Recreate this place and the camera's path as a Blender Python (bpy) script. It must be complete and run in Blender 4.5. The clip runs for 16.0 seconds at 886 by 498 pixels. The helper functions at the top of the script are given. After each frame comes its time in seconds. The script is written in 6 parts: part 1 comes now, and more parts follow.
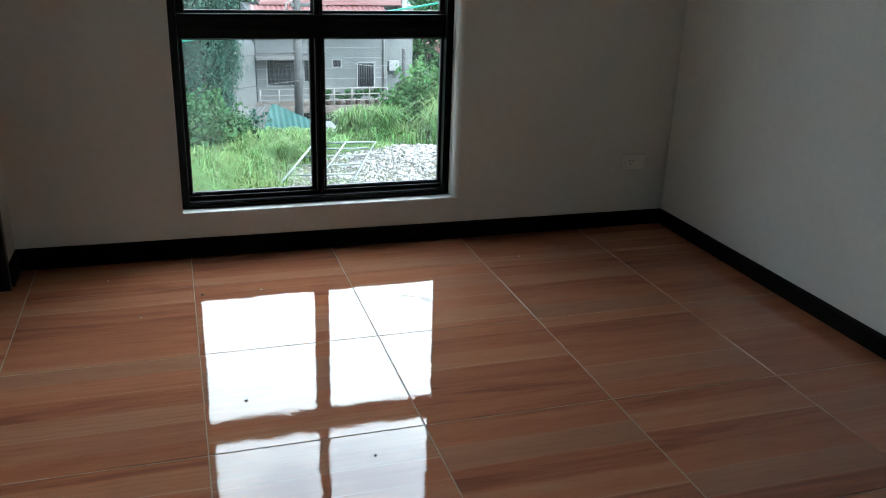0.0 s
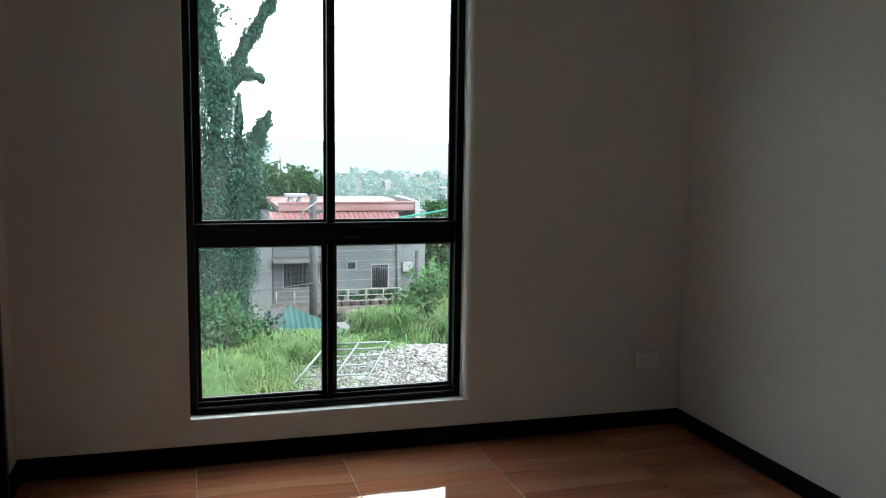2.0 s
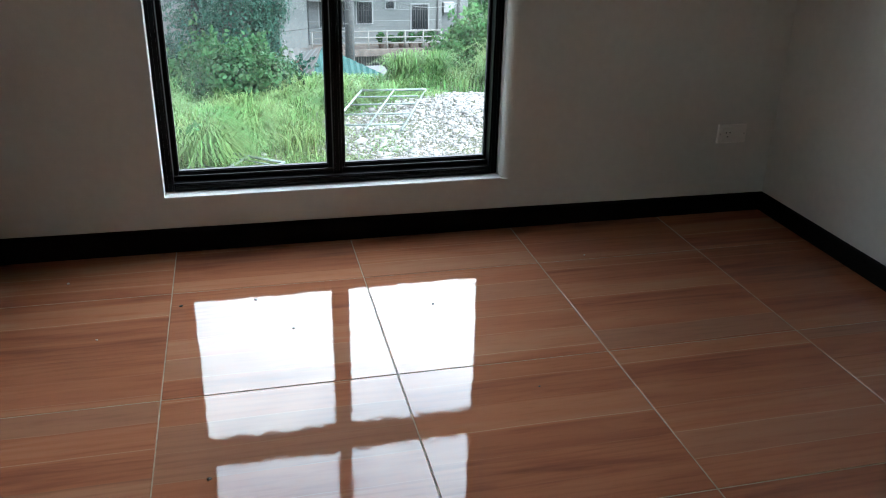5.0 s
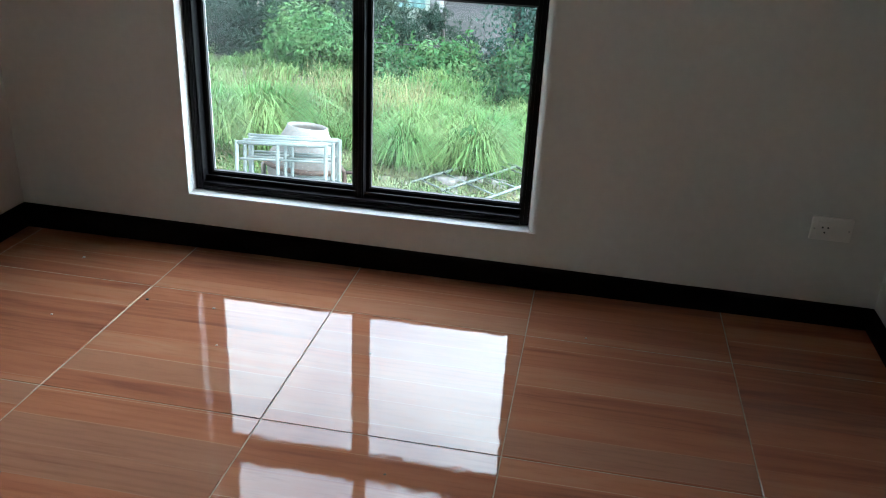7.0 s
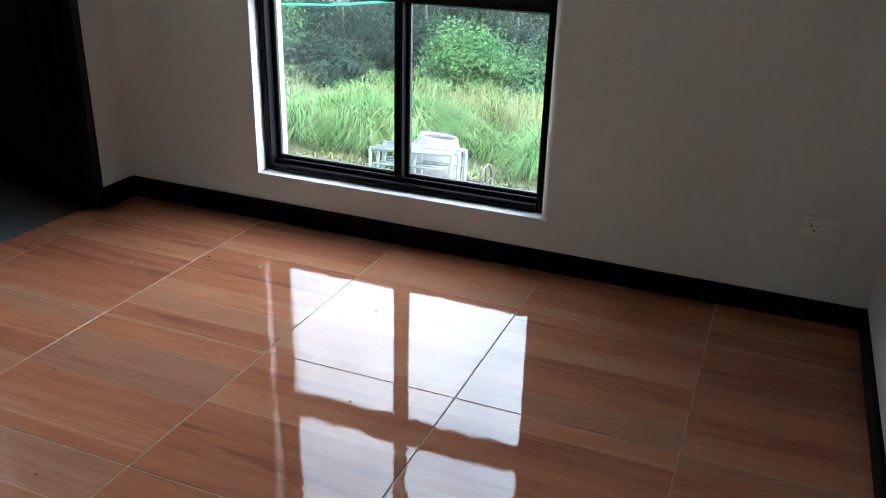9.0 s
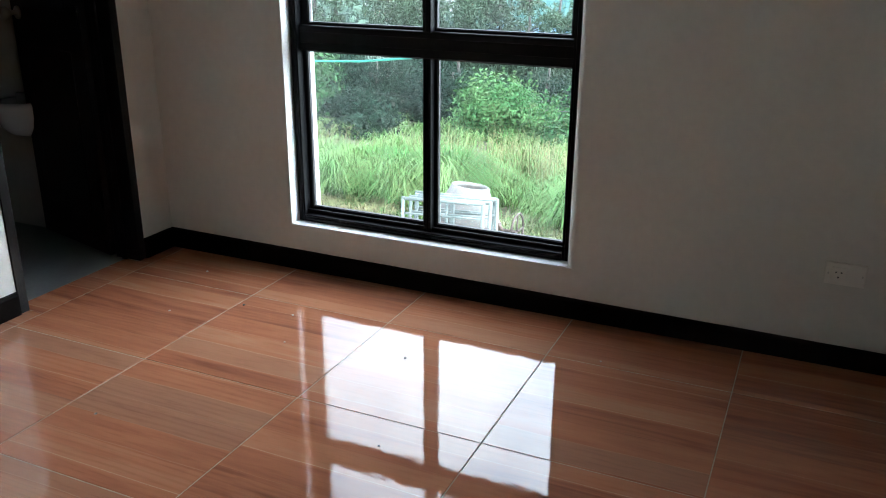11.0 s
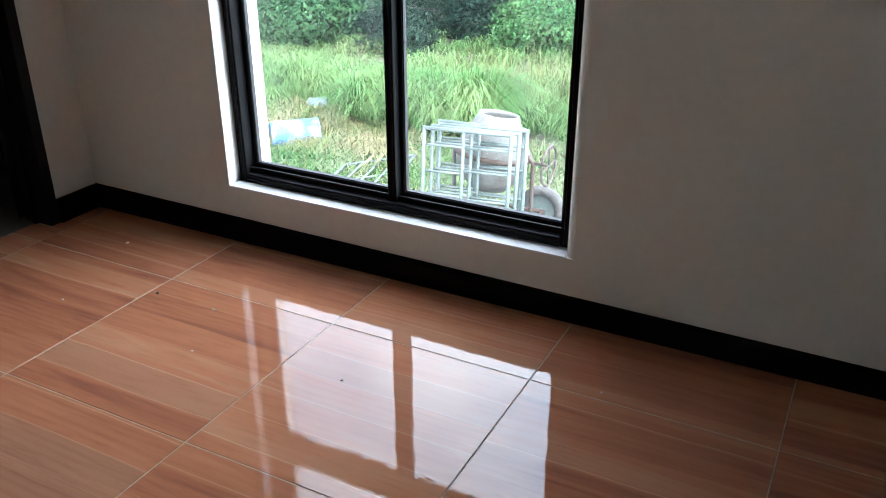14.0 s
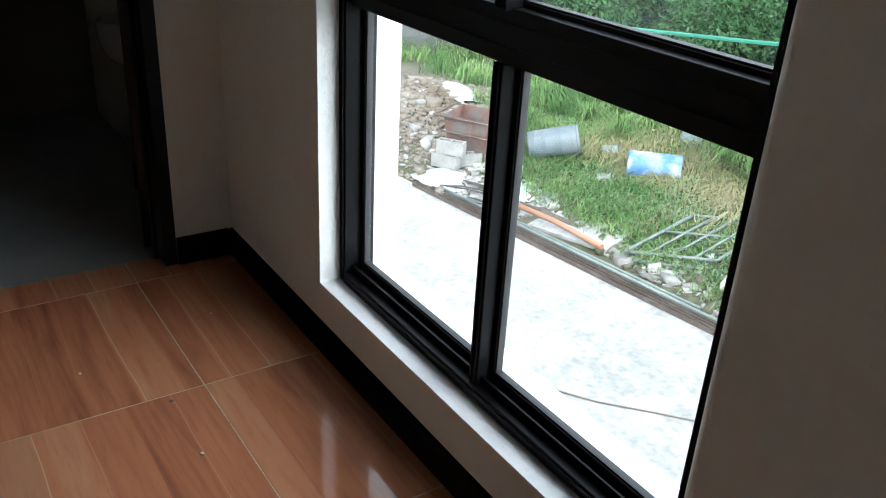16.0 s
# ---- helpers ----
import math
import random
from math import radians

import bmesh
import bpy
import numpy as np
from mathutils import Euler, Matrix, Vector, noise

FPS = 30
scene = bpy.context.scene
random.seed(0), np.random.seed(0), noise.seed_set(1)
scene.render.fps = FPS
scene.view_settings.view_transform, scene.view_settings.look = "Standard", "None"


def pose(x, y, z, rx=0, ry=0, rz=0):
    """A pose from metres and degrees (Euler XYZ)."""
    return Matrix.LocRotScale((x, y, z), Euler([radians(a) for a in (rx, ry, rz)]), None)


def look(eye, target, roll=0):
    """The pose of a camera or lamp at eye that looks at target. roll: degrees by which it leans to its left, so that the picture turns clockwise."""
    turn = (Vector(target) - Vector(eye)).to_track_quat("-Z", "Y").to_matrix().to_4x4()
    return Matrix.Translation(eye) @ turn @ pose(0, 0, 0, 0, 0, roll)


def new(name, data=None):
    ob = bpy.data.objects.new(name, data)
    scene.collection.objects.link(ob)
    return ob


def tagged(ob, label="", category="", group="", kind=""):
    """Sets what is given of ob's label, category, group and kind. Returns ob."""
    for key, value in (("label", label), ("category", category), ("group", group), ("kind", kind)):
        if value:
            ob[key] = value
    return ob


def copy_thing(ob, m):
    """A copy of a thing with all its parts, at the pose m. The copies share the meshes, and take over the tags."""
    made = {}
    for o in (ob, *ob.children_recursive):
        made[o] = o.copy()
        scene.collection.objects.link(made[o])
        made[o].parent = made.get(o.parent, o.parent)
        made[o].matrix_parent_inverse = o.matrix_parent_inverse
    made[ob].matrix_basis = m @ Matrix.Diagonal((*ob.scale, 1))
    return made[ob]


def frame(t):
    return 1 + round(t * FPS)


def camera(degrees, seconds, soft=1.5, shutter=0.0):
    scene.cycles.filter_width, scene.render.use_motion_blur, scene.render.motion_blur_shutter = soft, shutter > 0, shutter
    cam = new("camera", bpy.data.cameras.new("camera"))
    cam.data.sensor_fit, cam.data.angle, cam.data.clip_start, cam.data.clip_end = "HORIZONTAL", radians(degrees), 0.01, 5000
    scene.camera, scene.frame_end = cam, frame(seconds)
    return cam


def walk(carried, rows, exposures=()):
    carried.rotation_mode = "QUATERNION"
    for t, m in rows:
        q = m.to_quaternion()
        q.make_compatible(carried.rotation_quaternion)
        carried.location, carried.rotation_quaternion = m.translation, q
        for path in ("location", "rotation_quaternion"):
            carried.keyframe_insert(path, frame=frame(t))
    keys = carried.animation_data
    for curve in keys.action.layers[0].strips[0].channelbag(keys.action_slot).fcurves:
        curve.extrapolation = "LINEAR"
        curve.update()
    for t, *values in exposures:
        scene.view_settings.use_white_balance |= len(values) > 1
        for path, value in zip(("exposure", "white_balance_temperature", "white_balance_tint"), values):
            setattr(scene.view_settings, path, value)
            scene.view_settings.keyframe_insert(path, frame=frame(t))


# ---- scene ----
cam = camera(55.1, 16.0, soft=1.05)

PATH = [
    (0, (0.657, -3.526, 1.326), (1.232, -1.742, 0.628), 1.9),
    (0.5, (0.658, -3.535, 1.355), (1.231, -1.681, 0.874), 1.2),
    (1, (0.654, -3.541, 1.365), (1.22, -1.646, 1.069), 0.9),
    (1.5, (0.657, -3.54, 1.365), (1.224, -1.629, 1.199), 0.7),
    (2, (0.672, -3.525, 1.34), (1.239, -1.623, 1.092), 0.8),
    (2.5, (0.696, -3.503, 1.302), (1.248, -1.638, 0.838), 1.0),
    (3, (0.735, -3.478, 1.266), (1.254, -1.652, 0.636), 1.3),
    (3.5, (0.775, -3.445, 1.246), (1.24, -1.654, 0.488), 1.5),
    (4, (0.782, -3.258, 1.233), (1.192, -1.47, 0.437), 1.3),
    (4.5, (0.804, -2.958, 1.235), (1.237, -1.177, 0.435), 1.2),
    (4.7, (0.832, -2.887, 1.229), (1.29, -1.119, 0.415), 1.5),
    (6.8, (1.88, -2.545, 1.253), (1.698, -0.74, 0.412), 2.2),
    (7, (1.981, -2.563, 1.267), (1.68, -0.763, 0.448), 2.9),
    (7.5, (2.162, -2.63, 1.274), (1.74, -0.84, 0.487), 1.9),
    (8, (2.345, -2.728, 1.299), (1.864, -0.953, 0.512), 1.6),
    (8.5, (2.503, -2.759, 1.289), (1.883, -1.029, 0.499), 2.1),
    (10.8, (2.6, -2.801, 1.284), (1.857, -1.116, 0.501), 0.6),
    (11, (2.599, -2.816, 1.31), (1.832, -1.1, 0.627), 0.4),
    (11.5, (2.61, -2.846, 1.353), (1.811, -1.071, 0.895), 0.1),
    (12, (2.617, -2.853, 1.366), (1.793, -1.054, 1.079), -0.1),
    (12.5, (2.591, -2.776, 1.351), (1.762, -0.968, 1.137), -0.1),
    (13, (2.51, -2.559, 1.294), (1.715, -0.797, 0.78), 0.1),
    (13.5, (2.478, -2.326, 1.239), (1.772, -0.622, 0.466), -0.5),
    (14, (2.505, -2.025, 1.226), (1.673, -0.423, 0.364), 0.0),
    (14.5, (2.481, -1.729, 1.215), (1.475, -0.249, 0.323), 1.5),
    (15, (2.441, -1.408, 1.232), (1.357, 0.01, 0.331), 2.1),
    (15.5, (2.448, -1.086, 1.243), (1.122, 0.128, 0.367), 1.0),
    (16, (2.422, -0.845, 1.251), (0.941, 0.179, 0.379), 3.3),
]
walk(cam, [(t, look(eye, target, roll)) for t, eye, target, roll in PATH],
     exposures=[(0, 3.24, 5950, 8), (0.5, 3.22, 6100, 9), (1.5, 2.93, 6400, 11), (2.0, 2.92, 6400, 11), (2.5, 3.18, 6300, 12), (3, 3.27, 6250, 12), (3.5, 3.27, 6200, 12), (7, 3.52, 5850, 10), (8.5, 3.72, 5850, 12), (11, 3.76, 5950, 12), (12.5, 3.48, 6450, 12), (13, 3.7, 6450, 13),
                (13.5, 3.8, 6200, 13), (14, 3.84, 5900, 14), (14.5, 3.84, 5900, 14), (15, 3.7, 6000, 12), (15.5, 3.14, 6150, 11), (16, 2.98, 6300, 12)])

# ---- world and light: a bright overcast sky ----
world = bpy.data.worlds.new("overcast_sky")
scene.world = world
world.use_nodes = True
wn, wl = world.node_tree.nodes, world.node_tree.links
wn.clear()
sky = wn.new("ShaderNodeTexSky")
sky.sky_type, sky.sun_disc = "NISHITA", False
sky.sun_elevation, sky.sun_rotation = radians(58), radians(150)
bg_sky = wn.new("ShaderNodeBackground")
bg_sky.inputs["Strength"].default_value = 0.03
wl.new(sky.outputs[0], bg_sky.inputs["Color"])
coord = wn.new("ShaderNodeTexCoord")
puff = wn.new("ShaderNodeTexNoise")
puff.inputs["Scale"].default_value, puff.inputs["Detail"].default_value = 5.0, 6.0
wl.new(coord.outputs["Generated"], puff.inputs["Vector"])
tone = wn.new("ShaderNodeValToRGB")
tone.color_ramp.elements[0].position, tone.color_ramp.elements[0].color = 0.38, (0.60, 0.66, 0.73, 1)
tone.color_ramp.elements[1].position, tone.color_ramp.elements[1].color = 0.60, (0.98, 1.0, 1.0, 1)
wl.new(puff.outputs["Fac"], tone.inputs["Fac"])
bg_cloud = wn.new("ShaderNodeBackground")
bg_cloud.inputs["Strength"].default_value = 1.32
height = wn.new("ShaderNodeSeparateXYZ")
wl.new(coord.outputs["Generated"], height.inputs[0])
haze = wn.new("ShaderNodeMapRange")                 # hazy air: brightest low down, deeper overhead
haze.interpolation_type = "SMOOTHSTEP"
haze.inputs["From Min"].default_value, haze.inputs["From Max"].default_value = 0.45, 1.0
haze.inputs["To Min"].default_value, haze.inputs["To Max"].default_value = 1.0, 0.3
wl.new(height.outputs["Z"], haze.inputs["Value"])
veil = wn.new("ShaderNodeMix")
veil.data_type, veil.blend_type = "RGBA", "MULTIPLY"
veil.inputs["Factor"].default_value = 1.0
side = wn.new("ShaderNodeMapRange")                 # added dimming of the western sky, to keep light off the east wall
side.interpolation_type = "SMOOTHSTEP"
side.inputs["From Min"].default_value, side.inputs["From Max"].default_value = -1.0, 0.5
side.inputs["To Min"].default_value, side.inputs["To Max"].default_value = 0.14, 1.10
wl.new(height.outputs["X"], side.inputs["Value"])
thin = wn.new("ShaderNodeMath")
thin.operation = "MULTIPLY"
wl.new(haze.outputs[0], thin.inputs[0])
wl.new(side.outputs[0], thin.inputs[1])
wl.new(tone.outputs[0], veil.inputs["A"])
wl.new(thin.outputs[0], veil.inputs["B"])
wl.new(veil.outputs["Result"], bg_cloud.inputs["Color"])
both = wn.new("ShaderNodeAddShader")
wl.new(bg_sky.outputs[0], both.inputs[0])
wl.new(bg_cloud.outputs[0], both.inputs[1])
out = wn.new("ShaderNodeOutputWorld")
wl.new(both.outputs[0], out.inputs["Surface"])

sun_data = bpy.data.lights.new("sun", "SUN")
sun_data.energy, sun_data.angle, sun_data.color = 0.5, radians(20), (1.0, 0.96, 0.9)
sun = new("sun", sun_data)
sun.matrix_world = look((0, 0, 30), (-9.4, 16.2, 0))

# ---- helpers for materials and meshes ----
def material(name, colour, rough=0.6, metal=0.0, second=None, scale=8.0, detail=4.0, stretch=(1, 1, 1), bump=0.0,
             bump_scale=60.0, fine=None, fine_scale=80.0, island=0.0, spec=0.5, coat=0.0, low=0.35, high=0.65):
    """A principled material: colour to second over a large noise, a finer noise over it, relief, and a spread from piece to piece."""
    m = bpy.data.materials.new(name)
    m.use_nodes = True
    nt = m.node_tree
    b = nt.nodes["Principled BSDF"]
    b.inputs["Roughness"].default_value = rough
    b.inputs["Metallic"].default_value = metal
    b.inputs["Specular IOR Level"].default_value = spec
    b.inputs["Coat Weight"].default_value = coat
    c = nt.nodes.new("ShaderNodeTexCoord")
    mp = nt.nodes.new("ShaderNodeMapping")
    mp.inputs["Scale"].default_value = stretch
    nt.links.new(c.outputs["Object"], mp.inputs["Vector"])
    last = None
    if second:
        n = nt.nodes.new("ShaderNodeTexNoise")
        n.inputs["Scale"].default_value, n.inputs["Detail"].default_value = scale, detail
        nt.links.new(mp.outputs[0], n.inputs["Vector"])
        r = nt.nodes.new("ShaderNodeValToRGB")
        r.color_ramp.elements[0].position, r.color_ramp.elements[0].color = low, (*colour, 1)
        r.color_ramp.elements[1].position, r.color_ramp.elements[1].color = high, (*second, 1)
        nt.links.new(n.outputs["Fac"], r.inputs["Fac"])
        last = r.outputs[0]
    if fine:
        n = nt.nodes.new("ShaderNodeTexNoise")
        n.inputs["Scale"].default_value, n.inputs["Detail"].default_value = fine_scale, 3.0
        nt.links.new(mp.outputs[0], n.inputs["Vector"])
        r = nt.nodes.new("ShaderNodeValToRGB")
        r.color_ramp.elements[0].position, r.color_ramp.elements[0].color = 0.3, (1 - fine, 1 - fine, 1 - fine, 1)
        r.color_ramp.elements[1].position, r.color_ramp.elements[1].color = 0.7, (1, 1, 1, 1)
        nt.links.new(n.outputs["Fac"], r.inputs["Fac"])
        x = nt.nodes.new("ShaderNodeMix")
        x.data_type, x.blend_type = "RGBA", "MULTIPLY"
        x.inputs["Factor"].default_value = 1.0
        if last:
            nt.links.new(last, x.inputs["A"])
        else:
            x.inputs["A"].default_value = (*colour, 1)
        nt.links.new(r.outputs[0], x.inputs["B"])
        last = x.outputs["Result"]
    if island:
        g = nt.nodes.new("ShaderNodeNewGeometry")
        h = nt.nodes.new("ShaderNodeHueSaturation")
        for socket, lo, hi in (("Value", 1 - island, 1 + island), ("Hue", 0.5 - island * 0.06, 0.5 + island * 0.04)):
            f = nt.nodes.new("ShaderNodeMapRange")
            f.inputs["To Min"].default_value, f.inputs["To Max"].default_value = lo, hi
            nt.links.new(g.outputs["Random Per Island"], f.inputs["Value"])
            nt.links.new(f.outputs[0], h.inputs[socket])
        if last:
            nt.links.new(last, h.inputs["Color"])
        else:
            h.inputs["Color"].default_value = (*colour, 1)
        last = h.outputs[0]
    if last:
        nt.links.new(last, b.inputs["Base Color"])
    else:
        b.inputs["Base Color"].default_value = (*colour, 1)
    if bump:
        n = nt.nodes.new("ShaderNodeTexNoise")
        n.inputs["Scale"].default_value, n.inputs["Detail"].default_value = bump_scale, 4.0
        nt.links.new(mp.outputs[0], n.inputs["Vector"])
        u = nt.nodes.new("ShaderNodeBump")
        u.inputs["Strength"].default_value, u.inputs["Distance"].default_value = bump, 0.01
        nt.links.new(n.outputs["Fac"], u.inputs["Height"])
        nt.links.new(u.outputs[0], b.inputs["Normal"])
    return m


def leafy(name, colour, second, island=0.35, scale=1.5, through_light=0.3):
    """Foliage: leaf by leaf variation over broad patches, a little light passing through."""
    m = material(name, colour, rough=0.55, second=second, scale=scale, island=island, spec=0.1)
    nt = m.node_tree
    b = nt.nodes["Principled BSDF"]
    t = nt.nodes.new("ShaderNodeBsdfTranslucent")
    nt.links.new(b.inputs["Base Color"].links[0].from_socket, t.inputs["Color"])
    x = nt.nodes.new("ShaderNodeMixShader")
    x.inputs["Fac"].default_value = through_light
    nt.links.new(b.outputs[0], x.inputs[1])
    nt.links.new(t.outputs[0], x.inputs[2])
    nt.links.new(x.outputs[0], nt.nodes["Material Output"].inputs["Surface"])
    return m


def box(bm, lo, hi, turn=None):
    v = [bm.verts.new((x, y, z)) for x in (lo[0], hi[0]) for y in (lo[1], hi[1]) for z in (lo[2], hi[2])]
    if turn is not None:
        for q in v:
            q.co = turn @ q.co
    for f in ((0, 1, 3, 2), (4, 6, 7, 5), (0, 4, 5, 1), (2, 3, 7, 6), (0, 2, 6, 4), (1, 5, 7, 3)):
        bm.faces.new([v[k] for k in f])
    return v


def soft_box(lo, hi, r=0.003, seg=2, turn=None):
    bm = bmesh.new()
    box(bm, lo, hi, turn)
    bmesh.ops.bevel(bm, geom=bm.edges[:], offset=r, segments=seg, affect="EDGES", profile=0.6)
    return bm


def tube(bm, a, b, r, n=8, r2=None, caps=True):
    a, b = Vector(a), Vector(b)
    m = (b - a).to_track_quat("Z", "Y").to_matrix()
    r2 = r if r2 is None else r2
    rings = []
    for p, q in ((a, r), (b, r2)):
        rings.append([bm.verts.new(p + m @ Vector((q * math.cos(k * math.tau / n), q * math.sin(k * math.tau / n), 0))) for k in range(n)])
    for k in range(n):
        f = bm.faces.new((rings[0][k], rings[0][(k + 1) % n], rings[1][(k + 1) % n], rings[1][k]))
        f.smooth = True
    if caps:
        bm.faces.new(rings[0][::-1])
        bm.faces.new(rings[1])


def pipe(bm, points, radii, n=8):
    """A bent or tapered round run through points."""
    rings = []
    for k, p in enumerate(points):
        p = Vector(p)
        d = Vector(points[min(k + 1, len(points) - 1)]) - Vector(points[max(k - 1, 0)])
        m = d.to_track_quat("Z", "Y").to_matrix()
        r = radii[k] if isinstance(radii, (list, tuple)) else radii
        rings.append([bm.verts.new(p + m @ Vector((r * math.cos(j * math.tau / n), r * math.sin(j * math.tau / n), 0))) for j in range(n)])
    for s, t in zip(rings, rings[1:]):
        for j in range(n):
            f = bm.faces.new((s[j], s[(j + 1) % n], t[(j + 1) % n], t[j]))
            f.smooth = True
    bm.faces.new(rings[0][::-1])
    bm.faces.new(rings[-1])


def lathe(bm, profile, n=24, turn=None, close=False):
    """Turns a profile of (radius, height) about z."""
    rings = []
    for r, z in profile:
        ring = [bm.verts.new((r * math.cos(k * math.tau / n), r * math.sin(k * math.tau / n), z)) for k in range(n)]
        if turn is not None:
            for q in ring:
                q.co = turn @ q.co
        rings.append(ring)
    for s, t in zip(rings, rings[1:]):
        for k in range(n):
            f = bm.faces.new((s[k], s[(k + 1) % n], t[(k + 1) % n], t[k]))
            f.smooth = True
    if close:
        bm.faces.new(rings[0][::-1])
        bm.faces.new(rings[-1])


def part(name, bm, mat, parent=None, label=""):
    me = bpy.data.meshes.new(name)
    if mat is not glass:
        bmesh.ops.recalc_face_normals(bm, faces=bm.faces[:])
    bm.to_mesh(me)
    bm.free()
    me.materials.append(mat)
    ob = new(name, me)
    if parent is not None:
        ob.parent = parent
    if label:
        ob["label"] = label
    return ob


def thing(name, label, category, group="", kind="", at=None):
    ob = new(name)
    if at is not None:
        ob.matrix_world = at
    return tagged(ob, label, category, group, kind)


def big_mesh(name, verts, faces, mat, parent=None):
    """A mesh from arrays: verts (n, 3) and faces (m, 3 or 4)."""
    me = bpy.data.meshes.new(name)
    n, m, k = len(verts), len(faces), faces.shape[1]
    me.vertices.add(n)
    me.vertices.foreach_set("co", np.ascontiguousarray(verts, dtype=np.float32).ravel())
    me.loops.add(m * k)
    me.loops.foreach_set("vertex_index", np.ascontiguousarray(faces, dtype=np.int32).ravel())
    me.polygons.add(m)
    me.polygons.foreach_set("loop_start", np.arange(m, dtype=np.int32) * k)
    me.update(calc_edges=True)
    me.materials.append(mat)
    ob = new(name, me)
    if parent is not None:
        ob.parent = parent
    return ob


rng = np.random.default_rng(7)

# ---- materials of the room ----
paint_wall = material("cream_wall_paint", (0.68, 0.675, 0.62), rough=0.6, second=(0.72, 0.712, 0.655), scale=1.6, fine=0.05, fine_scale=30, bump=0.12, bump_scale=220)
paint_reveal = material("white_sill_paint", (0.78, 0.78, 0.76), rough=0.5, second=(0.84, 0.84, 0.82), scale=7, bump=0.15, bump_scale=90, fine=0.06, fine_scale=40)
paint_ceiling = material("white_ceiling_paint", (0.8, 0.79, 0.76), rough=0.8, second=(0.83, 0.82, 0.8), scale=2, bump=0.05)
paint_black = material("black_brown_paint", (0.005, 0.004, 0.0035), rough=0.5, second=(0.008, 0.006, 0.005), scale=9, bump=0.12, bump_scale=35, spec=0.03)
wood_black = material("black_stained_wood", (0.005, 0.004, 0.0035), rough=0.32, second=(0.009, 0.006, 0.005), scale=5, stretch=(14, 14, 0.6), bump=0.12, bump_scale=22, spec=0.2)
alu_black = material("black_powder_coated_aluminium", (0.005, 0.005, 0.0055), rough=0.36, second=(0.008, 0.008, 0.009), scale=12, fine=0.2, fine_scale=120, spec=0.12)
rubber = material("black_rubber_gasket", (0.02, 0.02, 0.021), rough=0.6)
steel = material("brushed_steel", (0.55, 0.53, 0.5), rough=0.28, metal=1.0, second=(0.62, 0.6, 0.56), scale=40)
ivory = material("ivory_switch_plastic", (0.82, 0.80, 0.74), rough=0.35, second=(0.78, 0.76, 0.70), scale=20)
hole_shade = material("socket_hole_shade", (0.01, 0.01, 0.01), rough=0.7)
ceramic = material("white_glazed_ceramic", (0.66, 0.67, 0.66), rough=0.12, second=(0.70, 0.71, 0.70), scale=3, coat=0.3)
grout = material("pale_tan_grout", (0.50, 0.39, 0.27), rough=0.8, second=(0.36, 0.27, 0.18), scale=14, fine=0.25, fine_scale=150)
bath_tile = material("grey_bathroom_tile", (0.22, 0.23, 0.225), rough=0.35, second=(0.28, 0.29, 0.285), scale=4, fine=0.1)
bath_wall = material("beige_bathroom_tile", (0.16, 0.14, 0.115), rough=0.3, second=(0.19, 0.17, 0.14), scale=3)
debris = material("pale_plaster_crumb", (0.6, 0.55, 0.47), rough=0.9, second=(0.45, 0.4, 0.33), scale=60)


